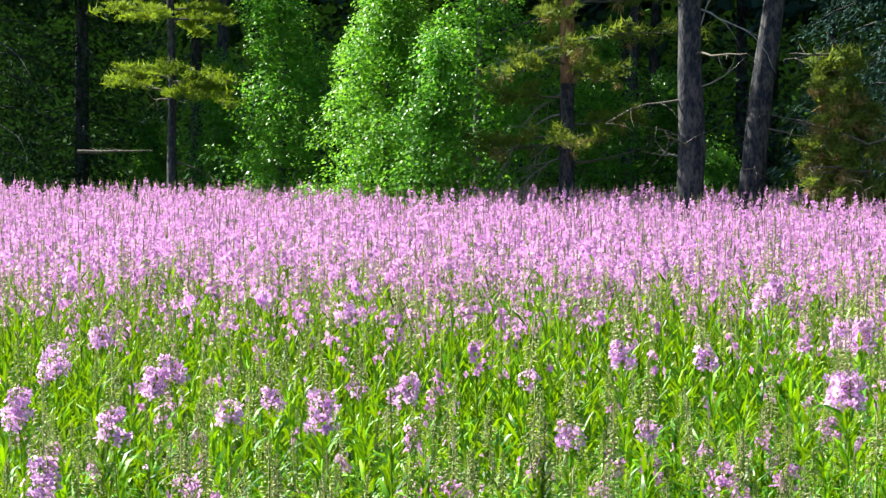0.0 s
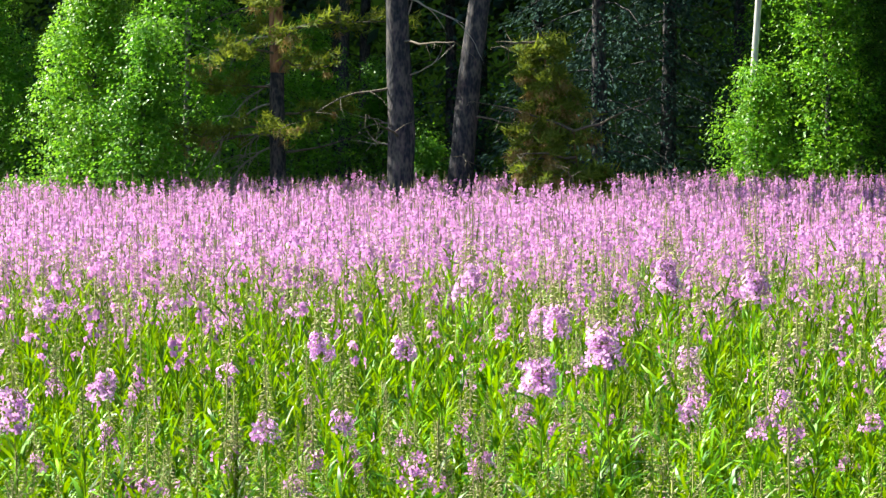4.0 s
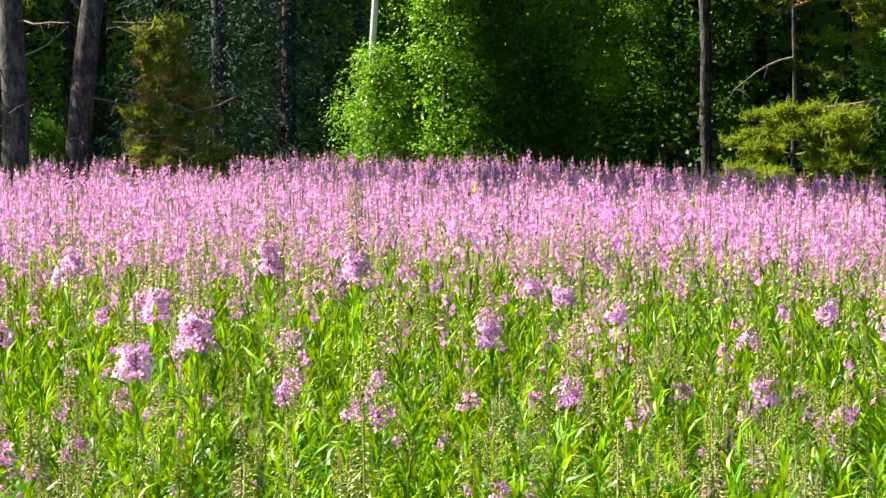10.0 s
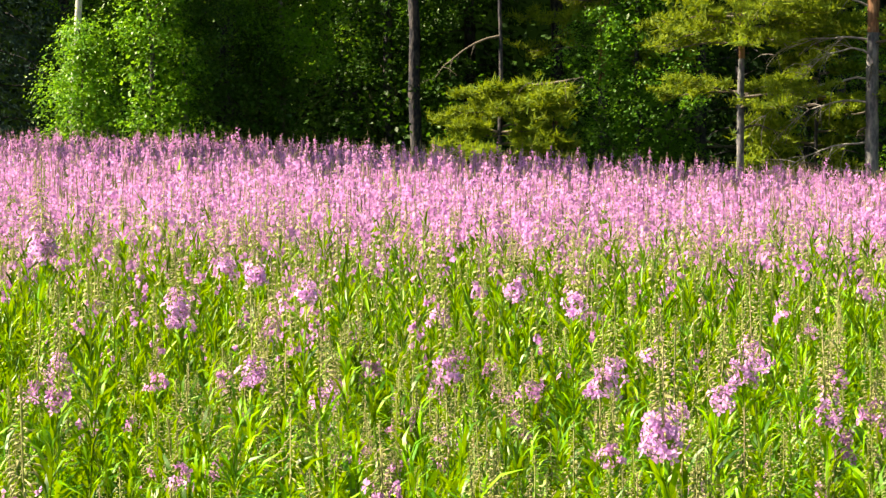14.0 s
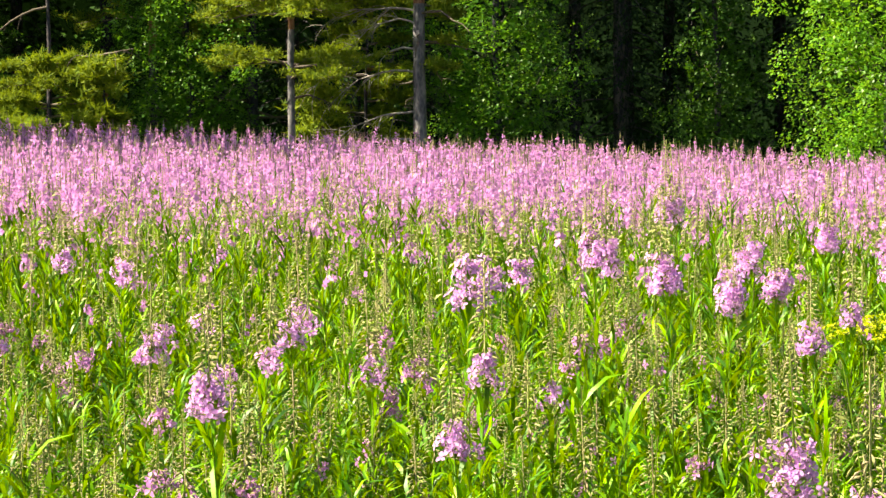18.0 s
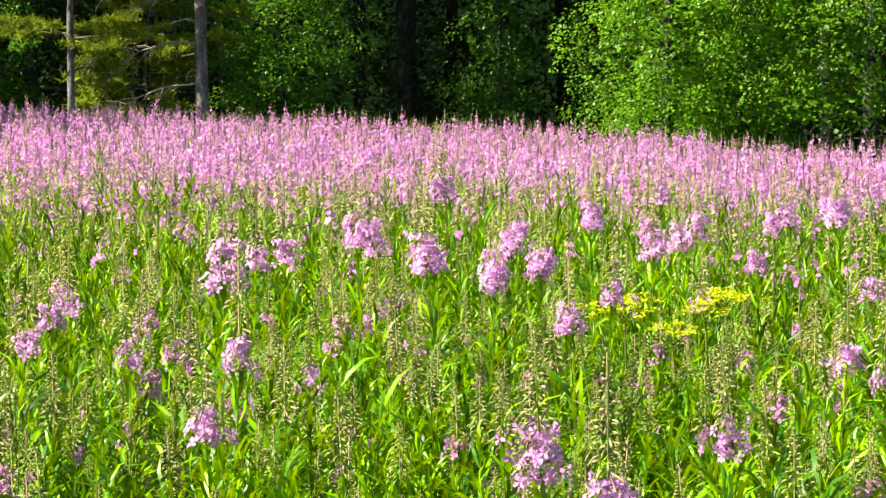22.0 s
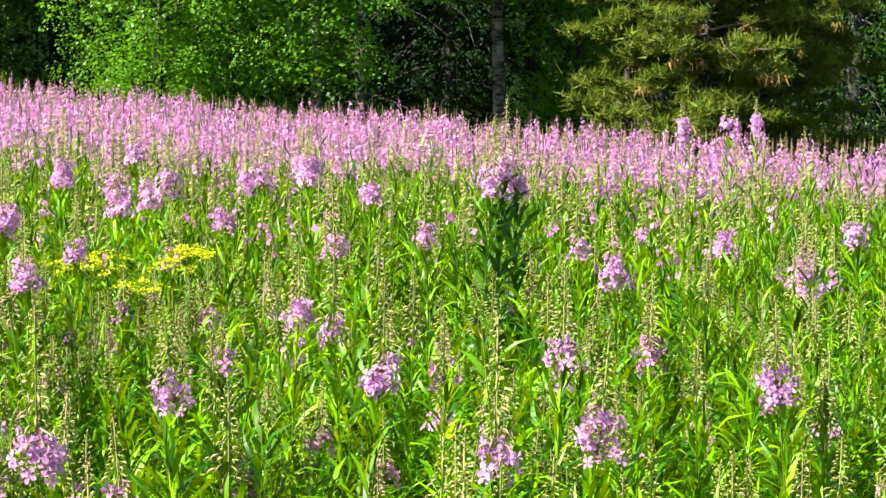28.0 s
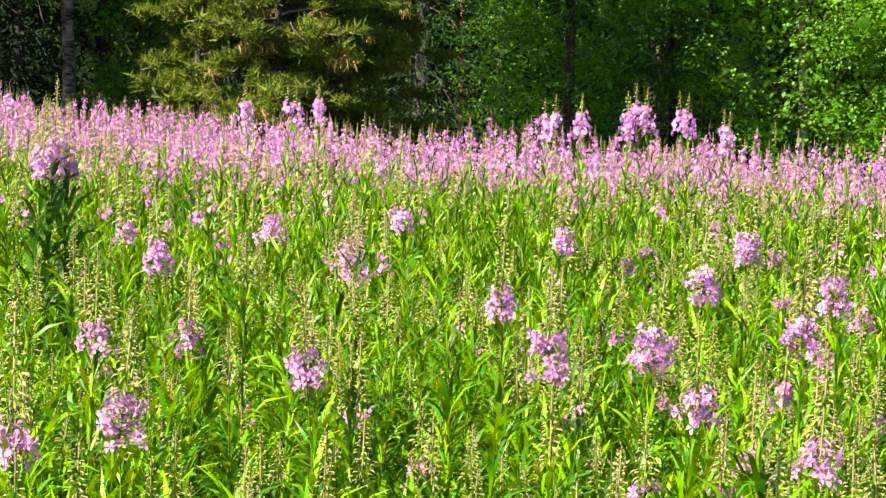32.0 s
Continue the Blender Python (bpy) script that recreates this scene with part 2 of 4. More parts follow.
class Soup:
    """Many small pieces of one material, gathered into one mesh."""

    def __init__(self):
        self.v, self.f, self.n = [], [], 0

    def add(self, verts, faces, frames, origins):
        """verts (k,3) and faces of one piece; frames (n,3,3) with the axes as columns; origins (n,3)."""
        if len(origins) == 0:
            return
        k = len(verts)
        v = np.einsum("nij,kj->nki", frames, np.asarray(verts, float)) + np.asarray(origins)[:, None, :]
        self.v.append(v.reshape(-1, 3))
        base = self.n + np.arange(len(origins))[:, None, None] * k
        for size in (3, 4):
            some = [f for f in faces if len(f) == size]
            if some:
                self.f.append((base + np.array(some)[None]).reshape(-1, size))
        self.n += k * len(origins)

    def raw(self, verts, faces):
        self.v.append(np.asarray(verts, float))
        for size in (3, 4):
            some = [f for f in faces if len(f) == size]
            if some:
                self.f.append(np.array(some) + self.n)
        self.n += len(verts)

    def mesh(self, name, smooth=False):
        me = bpy.data.meshes.new(name)
        v = np.concatenate(self.v).astype(np.float32)
        loops = np.concatenate([f.ravel() for f in self.f]).astype(np.int32)
        sizes = np.concatenate([np.full(len(f), f.shape[1]) for f in self.f])
        me.vertices.add(len(v))
        me.vertices.foreach_set("co", v.ravel())
        me.loops.add(len(loops))
        me.loops.foreach_set("vertex_index", loops)
        me.polygons.add(len(sizes))
        me.polygons.foreach_set("loop_start", np.r_[0, np.cumsum(sizes)[:-1]].astype(np.int32))
        if smooth:
            me.polygons.foreach_set("use_smooth", np.ones(len(sizes), bool))
        me.update(calc_edges=True)
        return me


def part(name, soup, material, parent, label="", smooth=False, kind=""):
    me = soup.mesh(name, smooth) if isinstance(soup, Soup) else soup
    if material and not me.materials:
        me.materials.append(material)
    ob = new(name, me)
    ob.parent = parent
    tagged(ob, label, kind=kind)
    return ob


def axes_of(az, el, roll=0.0, size=(1, 1, 1)):
    """Frames whose x points to azimuth az and elevation el (radians), turned by roll about it."""
    az, el, roll = np.broadcast_arrays(np.asarray(az, float), el, roll)
    x = np.stack([np.cos(el) * np.cos(az), np.cos(el) * np.sin(az), np.sin(el)], -1)
    y = np.stack([-np.sin(az), np.cos(az), 0 * az], -1)
    z = np.cross(x, y)
    c, s = np.cos(roll)[:, None], np.sin(roll)[:, None]
    y, z = c * y + s * z, c * z - s * y
    sx, sy, sz = (np.broadcast_to(np.asarray(q, float), az.shape)[:, None] for q in size)
    return np.stack([x * sx, y * sy, z * sz], -1)


LEAF_V = [(0, 0, 0), (0.3, -1, 0.1), (0.3, 1, 0.1), (0.66, -0.85, 0.07), (0.66, 0.85, 0.07), (0.95, 0, -0.18)]
LEAF_F = [(0, 1, 2), (1, 3, 4, 2), (3, 5, 4)]
DIAMOND_V = [(0, 0, 0), (0.5, -1, 0.06), (1, 0, -0.03), (0.5, 1, 0.06)]
DIAMOND_F = [(0, 1, 2), (0, 2, 3)]
BUD_V = [(0, 0, 0), (0.55, -1, 0), (0.55, 0.5, 0.87), (0.55, 0.5, -0.87), (1, 0, 0)]
BUD_F = [(0, 1, 2), (0, 2, 3), (0, 3, 1), (4, 2, 1), (4, 3, 2), (4, 1, 3)]
NEEDLE_V, NEEDLE_F = [(0, -1, 0), (0, 1, 0), (1, 0, 0)], [(0, 1, 2)]


def spire_of(count, wide, seed, full):
    """A cone of buds, of length and girth one: long stalked buds hang below, close small ones stand up to the tip."""
    r, v, f = random.Random(seed), [], []
    for j in range(count):
        u, a = ((j + 0.5) / count) ** 0.85 * 0.97, j * 2.4 + r.uniform(-0.3, 0.3)
        c, s = math.cos(a), math.sin(a)
        outer = ((1 - u) ** 0.8 * 1.1 + 0.17 * (1 - u * u)) * r.uniform(0.65, 1.15) + 0.04
        inner = outer * 0.08
        rise = 0.02 + 0.02 * u
        drop = (0.1 * (1 - u) - 0.1 * u * u) * r.uniform(0.4, 1.5)
        w = wide * (1.0 - 0.3 * u) * r.uniform(0.7, 1.2)
        m = 0.3 * inner + 0.7 * outer
        b, mid, e = len(v), u + rise - 0.45 * drop, 0.19 * w
        v += [(u + rise, inner * c, inner * s), (mid + e, m * c, m * s), (mid - 0.5 * e, m * c - w * s, m * s + w * c), (mid - 0.5 * e, m * c + w * s, m * s - w * c), (u - drop, outer * c, outer * s)]
        if full:  # a three-sided spindle
            f += [(b, b + 1, b + 2), (b, b + 2, b + 3), (b, b + 3, b + 1), (b + 4, b + 2, b + 1), (b + 4, b + 3, b + 2), (b + 4, b + 1, b + 3)]
        else:
            f += [(b, b + 1, b + 4, b + 2), (b, b + 3, b + 4)]
    b = len(v)
    v += [(x, k * math.cos(q), k * math.sin(q)) for x, k in ((0.0, 0.05), (1.0, 0.06)) for q in (0, 2.094, 4.189)]
    return v, f + [(b + i, b + (i + 1) % 3, b + 3 + (i + 1) % 3, b + 3 + i) for i in range(3)]


SPIRE_V, SPIRE_F = spire_of(58, 0.08, 3, True)
SLIM_V, SLIM_F = spire_of(18, 0.14, 4, False)
QUAD_V = [(-0.5, -0.5, 0), (0.5, -0.5, 0), (0.5, 0.5, 0), (-0.5, 0.5, 0)]
ROD_V = [(0, math.cos(a), math.sin(a)) for a in (0, 2.094, 4.189)] + [(1, 0.35 * math.cos(a), 0.35 * math.sin(a)) for a in (0, 2.094, 4.189)]
ROD_F = [(0, 1, 4, 3), (1, 2, 5, 4), (2, 0, 3, 5)]
PETALS_V = [(0.2, -1, 0.42), (0.2, -1, -0.3), (0.05, 1, -0.42), (0.2, 1, 0.3), (0.2, 0.42, -1), (0.2, -0.3, -1), (0.05, -0.42, 1), (0.2, 0.3, 1)]
PETALS_F = [(0, 1, 2, 3), (4, 5, 6, 7)]
BLOOM_V, BLOOM_F = [], []
for q in range(4):
    a = q * math.pi / 2 + 0.5
    c, s = math.cos(a), math.sin(a)
    b = len(BLOOM_V)
    for r, w, cup in ((0.08, 0, 0), (0.55, -0.34, 0.2), (1.0, -0.2, 0.05), (0.94, 0.2, 0.16), (0.5, 0.32, 0.3)):
        BLOOM_V.append((cup, r * c - w * s, r * s + w * c))
    BLOOM_F += [(b, b + 1, b + 2, b + 3), (b, b + 3, b + 4)]


def polar(az, d):
    return d * math.sin(radians(az)), d * math.cos(radians(az))


# ---------------------------------------------------------------- ground
RIM_AZ = [-60, -15, -10, 0, 10, 20, 30, 60]
RIM_D = [33, 33, 31, 29, 27.5, 25, 19, 16]         # how far the meadow reaches
RIM_EL = [-0.1, -0.1, -0.4, -0.98, -1.45, -2.15, -2.72, -2.85]   # how its flower tops stand to the eye
PLANT = 1.22


def rim(az):
    return np.interp(az, RIM_AZ, RIM_D)


def ground_z(x, y):
    x, y = np.asarray(x, float), np.asarray(y, float)
    d, az = np.hypot(x, y), np.degrees(np.arctan2(x, y))
    far = rim(az)
    top = 1.7 + far * np.tan(np.radians(np.interp(az, RIM_AZ, RIM_EL))) - PLANT
    front = np.clip((np.cos(np.radians(az)) + 0.2) / 0.8, 0, 1)
    u = np.clip((d - 5) / (far - 5), 0, 1)
    beyond = np.clip((d - far - 1.5) / 6, 0, 1)
    hump = top * u**1.25
    return front * (hump - 0.35 * beyond * beyond * (3 - 2 * beyond) * np.clip((az + 12) / 12, 0, 1))


def build_ground():
    rings = np.r_[0, 1, 2, 3, 4.5, 6, 8, 10, 12, 14, 16, 18, 20, 22, 24, 26, 28, 30, 32, 34, 37, 40, 45, 50, 60, 80, 120, 250, 600, 1500]
    turns = np.radians(np.arange(0, 360, 3))
    r, a = np.meshgrid(rings[1:], turns, indexing="ij")
    x, y = r * np.sin(a), r * np.cos(a)
    z = ground_z(x, y) + 0.03 * np.sin(x * 2.1) * np.cos(y * 1.7) * (r < 60)
    v = np.concatenate([[[0, 0, 0]], np.stack([x, y, z], -1).reshape(-1, 3)])
    n = len(turns)
    f = [(0, 1 + (j + 1) % n, 1 + j) for j in range(n)]
    for i in range(len(rings) - 2):
        for j in range(n):
            p, q = 1 + i * n + j, 1 + i * n + (j + 1) % n
            f.append((p, q, q + n, p + n))
    s = Soup()
    s.raw(v, f)
    ob = part("ground", s, SOIL, None, smooth=True)
    tagged(ob, "dark grassy soil under the flowering meadow", "ground", kind="structure")


build_ground()

# ---------------------------------------------------------------- willowherb


def plants(base, height, flower, buds, detail, soups, leaf_scale=1.0, pinned=False, plump=1.0):
    """Grows willowherb at base (n,3). height to the tip; flower 0..1 how much of the spike is in bloom; buds length of the spire in metres.
    soups: stem, leaf, bud, petal. detail 2 near, 1 middle, 0 far."""
    n = len(base)
    lean_a, lean = rng.uniform(0, 6.283, n), np.abs(rng.normal(0, 0.05, n))
    ax = np.stack([np.cos(lean_a) * np.sin(lean), np.sin(lean_a) * np.sin(lean), np.cos(lean)], -1)
    bend = rng.normal(0, 0.025, (n, 2))

    if pinned:  # the flowers, not the foot, stand where base says
        at = (height - buds - 0.05)[:, None]
        base = base.copy()
        base[:, :2] -= ax[:, :2] * at + 2 * bend * (at / height[:, None]) ** 2

    def on_stem(i, h):
        u = (h / height[i])[:, None]
        p = base[i] + ax[i] * h[:, None]
        p[:, :2] += bend[i] * u * u * 2
        return p

    stem, leaf, bud, petal, tip, core = soups
    # stem, in two lengths
    one = np.arange(n)
    for a, b in ((0.0, 0.55), (0.55, 1.0)) if detail else ((0.35, 0.98),):
        p, q = on_stem(one, height * a), on_stem(one, height * b)
        d = q - p
        ln = np.linalg.norm(d, axis=1)
        if not detail:
            stem.add(NEEDLE_V, NEEDLE_F, axes_of(np.arctan2(d[:, 1], d[:, 0]), np.arcsin(d[:, 2] / ln), lean_a, (ln, 0.005, 0.005)), p)
            continue
        thick = (0.0031, 0.0026, 0)[2 - detail] * (1.15 - 0.6 * a)
        stem.add(ROD_V, ROD_F, axes_of(np.arctan2(d[:, 1], d[:, 0]), np.arcsin(d[:, 2] / ln), 0, (ln, thick, thick)), p)
    bloom = np.where(flower > 0.02, (0.03, 0.035, 0.08)[2 - detail] + (0.065, 0.1, 0.2)[2 - detail] * flower, 0.0)
    top = height - buds
    # leaves
    count = (60, 24, 4)[2 - detail]
    i = np.repeat(one, count)
    k = np.tile(np.arange(count), n)
    low = (0.24, 0.36, 0.45)[2 - detail]
    u = low + (1 - low) * ((k + rng.uniform(0, 1, len(k))) / count) ** 0.8
    h = u * (top - bloom)[i] * 0.99
    az = k * 2.4 + rng.uniform(0, 6.283, n)[i] + rng.normal(0, 0.3, len(k))
    el = rng.normal(0.82, 0.24, len(k)) + 0.3 * (u > 0.85)
    size = leaf_scale * (1, 0.8, 1)[2 - detail] * rng.uniform(0.095, 0.16, len(k)) * np.where(u > 0.75, 1.6 - 0.8 * u, 1.0)
    wide = plump * size * rng.uniform(0.03, 0.048, len(k)) * (1, 1.6, 2.7)[2 - detail]
    if detail == 2:
        fr, at = axes_of(az, el, rng.normal(0, 0.5, len(k)), (size, wide, size)), on_stem(i, h)
        hi = u > 0.52
        leaf.add(LEAF_V, LEAF_F, fr[hi], at[hi])
        fr[~hi, :, 1] *= 1.6
        leaf.add(DIAMOND_V, DIAMOND_F, fr[~hi], at[~hi])
    elif not detail:
        leaf.add(NEEDLE_V, NEEDLE_F, axes_of(az, el, rng.normal(0, 0.5, len(k)), (size * 1.3, wide * 0.8, size)), on_stem(i, h))
    else:
        leaf.add(DIAMOND_V, DIAMOND_F, axes_of(az, el, rng.normal(0, 0.5, len(k)), (size, wide, size)), on_stem(i, h))
    # the spire of buds, drooping below and upright at the tip
    count = (8, 2, 1)[2 - detail]
    i = np.repeat(one, count)
    v = np.tile(((np.arange(count) + 0.5) / count) ** 1.2 * 0.9, n)
    kept = buds[i] > 0.06
    i, v = i[kept], v[kept]
    h = top[i] + buds[i] * np.clip(v + rng.normal(0, 0.02, len(v)), 0, 0.99)
    az = v * count * 2.4 + rng.uniform(0, 6.283, n)[i]
    el = -1.2 + 2.6 * v**1.2 + rng.normal(0, 0.15, len(v))
    size = (0.0175 * (1 - v) ** 0.9 + 0.0075) * rng.uniform(0.8, 1.2, len(v)) * (buds[i] / 0.13) ** 0.5
    wide = np.clip(size * 0.1, 0.0014, 0.0023) * (1, 1.3, 2.0)[2 - detail]
    stand = (0.02 * (1 - v) ** 1.2 * rng.uniform(0.15, 1.0, len(v)) * (buds[i] / 0.13) ** 0.5)[:, None] * np.stack([np.cos(az), np.sin(az), 0.45 + 0 * az], -1)
    if detail == 2:
        fr, at = axes_of(az, el, rng.uniform(0, 3, len(v)), (size, wide, wide)), on_stem(i, h) + stand
        lo = v < 0.35
        bud.add(BUD_V, BUD_F, fr[lo], at[lo])
        fr[:, :, 1] *= 1.25
        bud.add(DIAMOND_V, DIAMOND_F, fr[~lo], at[~lo])
    else:
        bud.add(DIAMOND_V, DIAMOND_F, axes_of(az, el, rng.uniform(0, 3, len(v)), (size * (1 if detail else 1.3), wide, wide)), on_stem(i, h) + stand)
    full = one[buds > 0.06]
    if detail:
        girth = (0.028 if detail == 2 else 0.026) * (buds / 0.13) ** 0.5
        core.add(SPIRE_V if detail == 2 else SLIM_V, SPIRE_F if detail == 2 else SLIM_F, axes_of(lean_a, 1.5708 - lean, rng.uniform(0, 6, n), (buds, girth, girth))[full], on_stem(one, top)[full])
    else:
        tip.add(DIAMOND_V, DIAMOND_F, axes_of(lean_a, 1.5708 - lean, 0, (buds * 0.85, 0.005, 0.0))[full], on_stem(one, top)[full])
    # open flowers in a belt under the buds, few or many
    most = (72 if pinned else 44, 52 if pinned else 24, 36)[2 - detail]
    i = np.repeat(one, most)
    keep = rng.uniform(0, 1, len(i)) < flower[i]
    i = i[keep]
    m = len(i)
    if m:
        v = rng.uniform(0, 1, m)
        h = top[i] + 0.02 - bloom[i] * v
        az, el = rng.uniform(0, 6.283, m), rng.normal(0.1, 0.3, m)
        out = rng.uniform((0.012, 0.01, 0.004)[2 - detail], (0.042, 0.043, 0.046)[2 - detail], m) * ((0.7, 0.6, 0.45)[2 - detail] + (0.4, 0.5, 0.65)[2 - detail] * v) * (0.75 + 0.4 * flower[i])
        p = on_stem(i, h) + np.stack([np.cos(az) * out, np.sin(az) * out, rng.normal(0, 0.004, m)], -1)
        size = rng.uniform(0.01, 0.016, m) * (0.92, 0.9, 0.88)[2 - detail]
        if detail == 2:
            petal.add(BLOOM_V, BLOOM_F, axes_of(az + rng.normal(0, 0.5, m), el + rng.normal(0, 0.35, m), rng.uniform(0, 3, m), (size * rng.uniform(0.6, 1.6, m), size, size)), p)
        elif detail:
            petal.add(PETALS_V, PETALS_F, axes_of(az + rng.normal(0, 0.4, m), el, rng.uniform(0, 3, m), (size, size, size)), p)
        else:
            petal.add([(0, -1, -0.7), (0, 1, -0.7), (0, 0, 1.1)], [(0, 1, 2)], axes_of(az, el, rng.uniform(0, 6, m), (size, size, size * 1.2)), p)
        if detail == 2:
            stalk = on_stem(i, h - 0.006)
            d = p - stalk
            ln = np.linalg.norm(d, axis=1) + 1e-4
            bud.add(ROD_V, ROD_F, axes_of(np.arctan2(d[:, 1], d[:, 0]), np.arcsin(np.clip(d[:, 2] / ln, -1, 1)), 0, (ln, 0.0014, 0.0014)), stalk)


def scatter(count, d0, d1, az0=-45.5, az1=45.5):
    """Random places in the meadow between two distances, even over the ground."""
    az = rng.uniform(az0, az1, count)
    d = np.sqrt(rng.uniform(d0**2, d1**2, count))
    d, az = d[d < rim(az) + 0.8], az[d < rim(az) + 0.8]
    x, y = d * np.sin(np.radians(az)), d * np.cos(np.radians(az))
    return np.stack([x, y, ground_z(x, y) - 0.02], -1), d, az


def bloom_of(p, d, az):
    """How much of each spike is in bloom: sparse near, rich towards the rim, in drifts."""
    drift = np.sin(p[:, 0] * 1.3 + 0.7) * np.cos(p[:, 1] * 1.1) + 0.6 * np.sin(p[:, 0] * 0.45 - p[:, 1] * 0.6)
    start = np.interp(az, [-45, -10, 5, 20, 45], [8.0, 8.0, 10.8, 12.9, 12.4])
    rich = np.clip((d - start + 0.5 * drift) / np.interp(az, [-45, -10, 5, 20], [7.0, 7.0, 3.4, 2.0]), 0, 1) ** 1.5
    chance = np.interp(az, [-20, 5], [0.2, 0.15]) + 0.78 * rich + 0.08 * drift
    on = rng.uniform(0, 1, len(d)) < chance
    return np.where(on, np.clip(0.2 + 0.8 * rich + rng.normal(0, 0.18, len(d)), 0.06, 1.0), 0.0)


def meadow():
    whole = new("willowherb_meadow")
    tagged(whole, "dense meadow of pink flowering willowherb with green leaves", "flowers", kind="stuff")
    total = [Soup() for _ in range(6)]
    for detail, count, d0, d1, mean, sd in ((2, 4500, 2.0, 7.8, 0.95, 0.08), (1, 8000, 7.8, 14.0, 1.05, 0.085), (0, 24000, 14.0, 35.0, 1.16, 0.065)):
        p, d, az = scatter(count, d0, d1)
        if detail:  # stalks stand in clumps with dark gaps between
            gap = np.array([noise.noise(Vector((q[0] * 3.4, q[1] * 3.4, 3.0))) for q in p])
            some = gap > (-0.22 if detail == 2 else -0.24)
            p, d, az, gap = p[some], d[some], az[some], gap[some]
        n = len(p)
        f = bloom_of(p, d, az)
        h = np.clip(rng.normal(mean, sd, n), 0.75, 1.42) + 0.05 * (f > 0)
        h += 0.05 * np.sin(p[:, 0] * 2.3 + p[:, 1]) * np.cos(p[:, 1] * 1.9 - 0.4 * p[:, 0])
        b = rng.uniform(0.08, 0.17, n) * np.where(f > 0, 1.1, 0.95) * (0.95 if detail == 0 else 1)
        if detail:
            h += (0.38 if detail == 2 else 0.25) * np.clip(gap, -0.2, 0.5) - (0.03 if detail == 2 else 0)
        young = (f == 0) & (rng.uniform(0, 1, n) < (0.62 if detail == 2 else 0.7))
        b[young] = 0.03
        h[young] -= 0.14
        # a trodden hollow where the broad dark stalks stand free
        hollow = (np.hypot(p[:, 0] - 2.75, (p[:, 1] - 6.4) * 0.4) < 0.36)
        h[hollow] = np.minimum(h[hollow], 0.62)
        f[hollow] = 0.0
        b[hollow] = 0.03
        plants(p, h, f, b, detail, total)
    for name, s, m in zip(("stems", "leaves", "buds", "petals", "tips", "spires"), total, (FW_STEM, FW_LEAF, FW_BUD, FW_PETAL, FW_TIP, FW_SPIRE)):
        part(name, s, m, whole, kind="stuff")


class Pieces:
    """Pieces that can be picked apart: each an object of its own on one shared mesh."""

    def __init__(self, name, material, parent):
        self.name, self.material, self.parent, self.shared, self.v = name, material, parent, SHARED.setdefault(name + material.name, {}), []

    def add(self, verts, faces, frames, origins):
        key = len(verts)
        if key not in self.shared:
            s = Soup()
            s.raw(verts, faces)
            me = s.mesh(self.name)
            me.materials.append(self.material)
            self.shared[key] = me
        for f, o in zip(frames, origins):
            ob = new(self.name, self.shared[key])
            ob.parent = self.parent
            m = Matrix([list(map(float, row)) for row in f]).to_4x4()
            m.translation = [float(q) for q in o]
            ob.matrix_basis = m


SHARED = {}


def willowherb(x, y, flower_z, flower, buds, dark=False, broad=1.0, plump=1.0):
    """One single plant, with its open flowers about flower_z above the datum."""
    g = float(ground_z(x, y)) - 0.02
    ob = new("willowherb")
    ob.matrix_basis = Matrix.Translation((x, y, g))
    near = math.hypot(x, y) < 4.95
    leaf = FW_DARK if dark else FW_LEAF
    soups = [Soup(), Pieces("leaf", leaf, ob) if near or dark else Soup(), Pieces("bud", FW_BUD, ob) if near else Soup(), Pieces("blossom", NEAR_PETAL, ob) if near else Soup(), Soup(), Soup()]
    slim = math.hypot(x, y) > 9.5
    bloom = 0.035 + 0.1 * flower if slim else 0.03 + 0.065 * flower
    plants(np.zeros((1, 3)), np.array([flower_z - g + bloom / 2 + buds]), np.array([flower]), np.array([buds]), 1 if slim else 2, soups, broad, True, plump)
    for name, s, m in zip(("stem", "foliage", "bud_fringe", "blossom", "tip", "bud_spire"), soups, (FW_STEM, leaf, FW_BUD, NEAR_PETAL, FW_TIP, FW_SPIRE)):
        if s.v:
            part(name, s, m, ob, kind="" if name == "stem" else "stuff")
    rich = "dense pink blossom" if flower > 0.6 else "a few pink blossoms" if flower > 0.02 else "pale closed buds"
    tagged(ob, f"tall {'dark' if dark else 'green'} willowherb stalk with {rich} in the meadow", "wildflower", group="single willowherb stalks")
    return ob


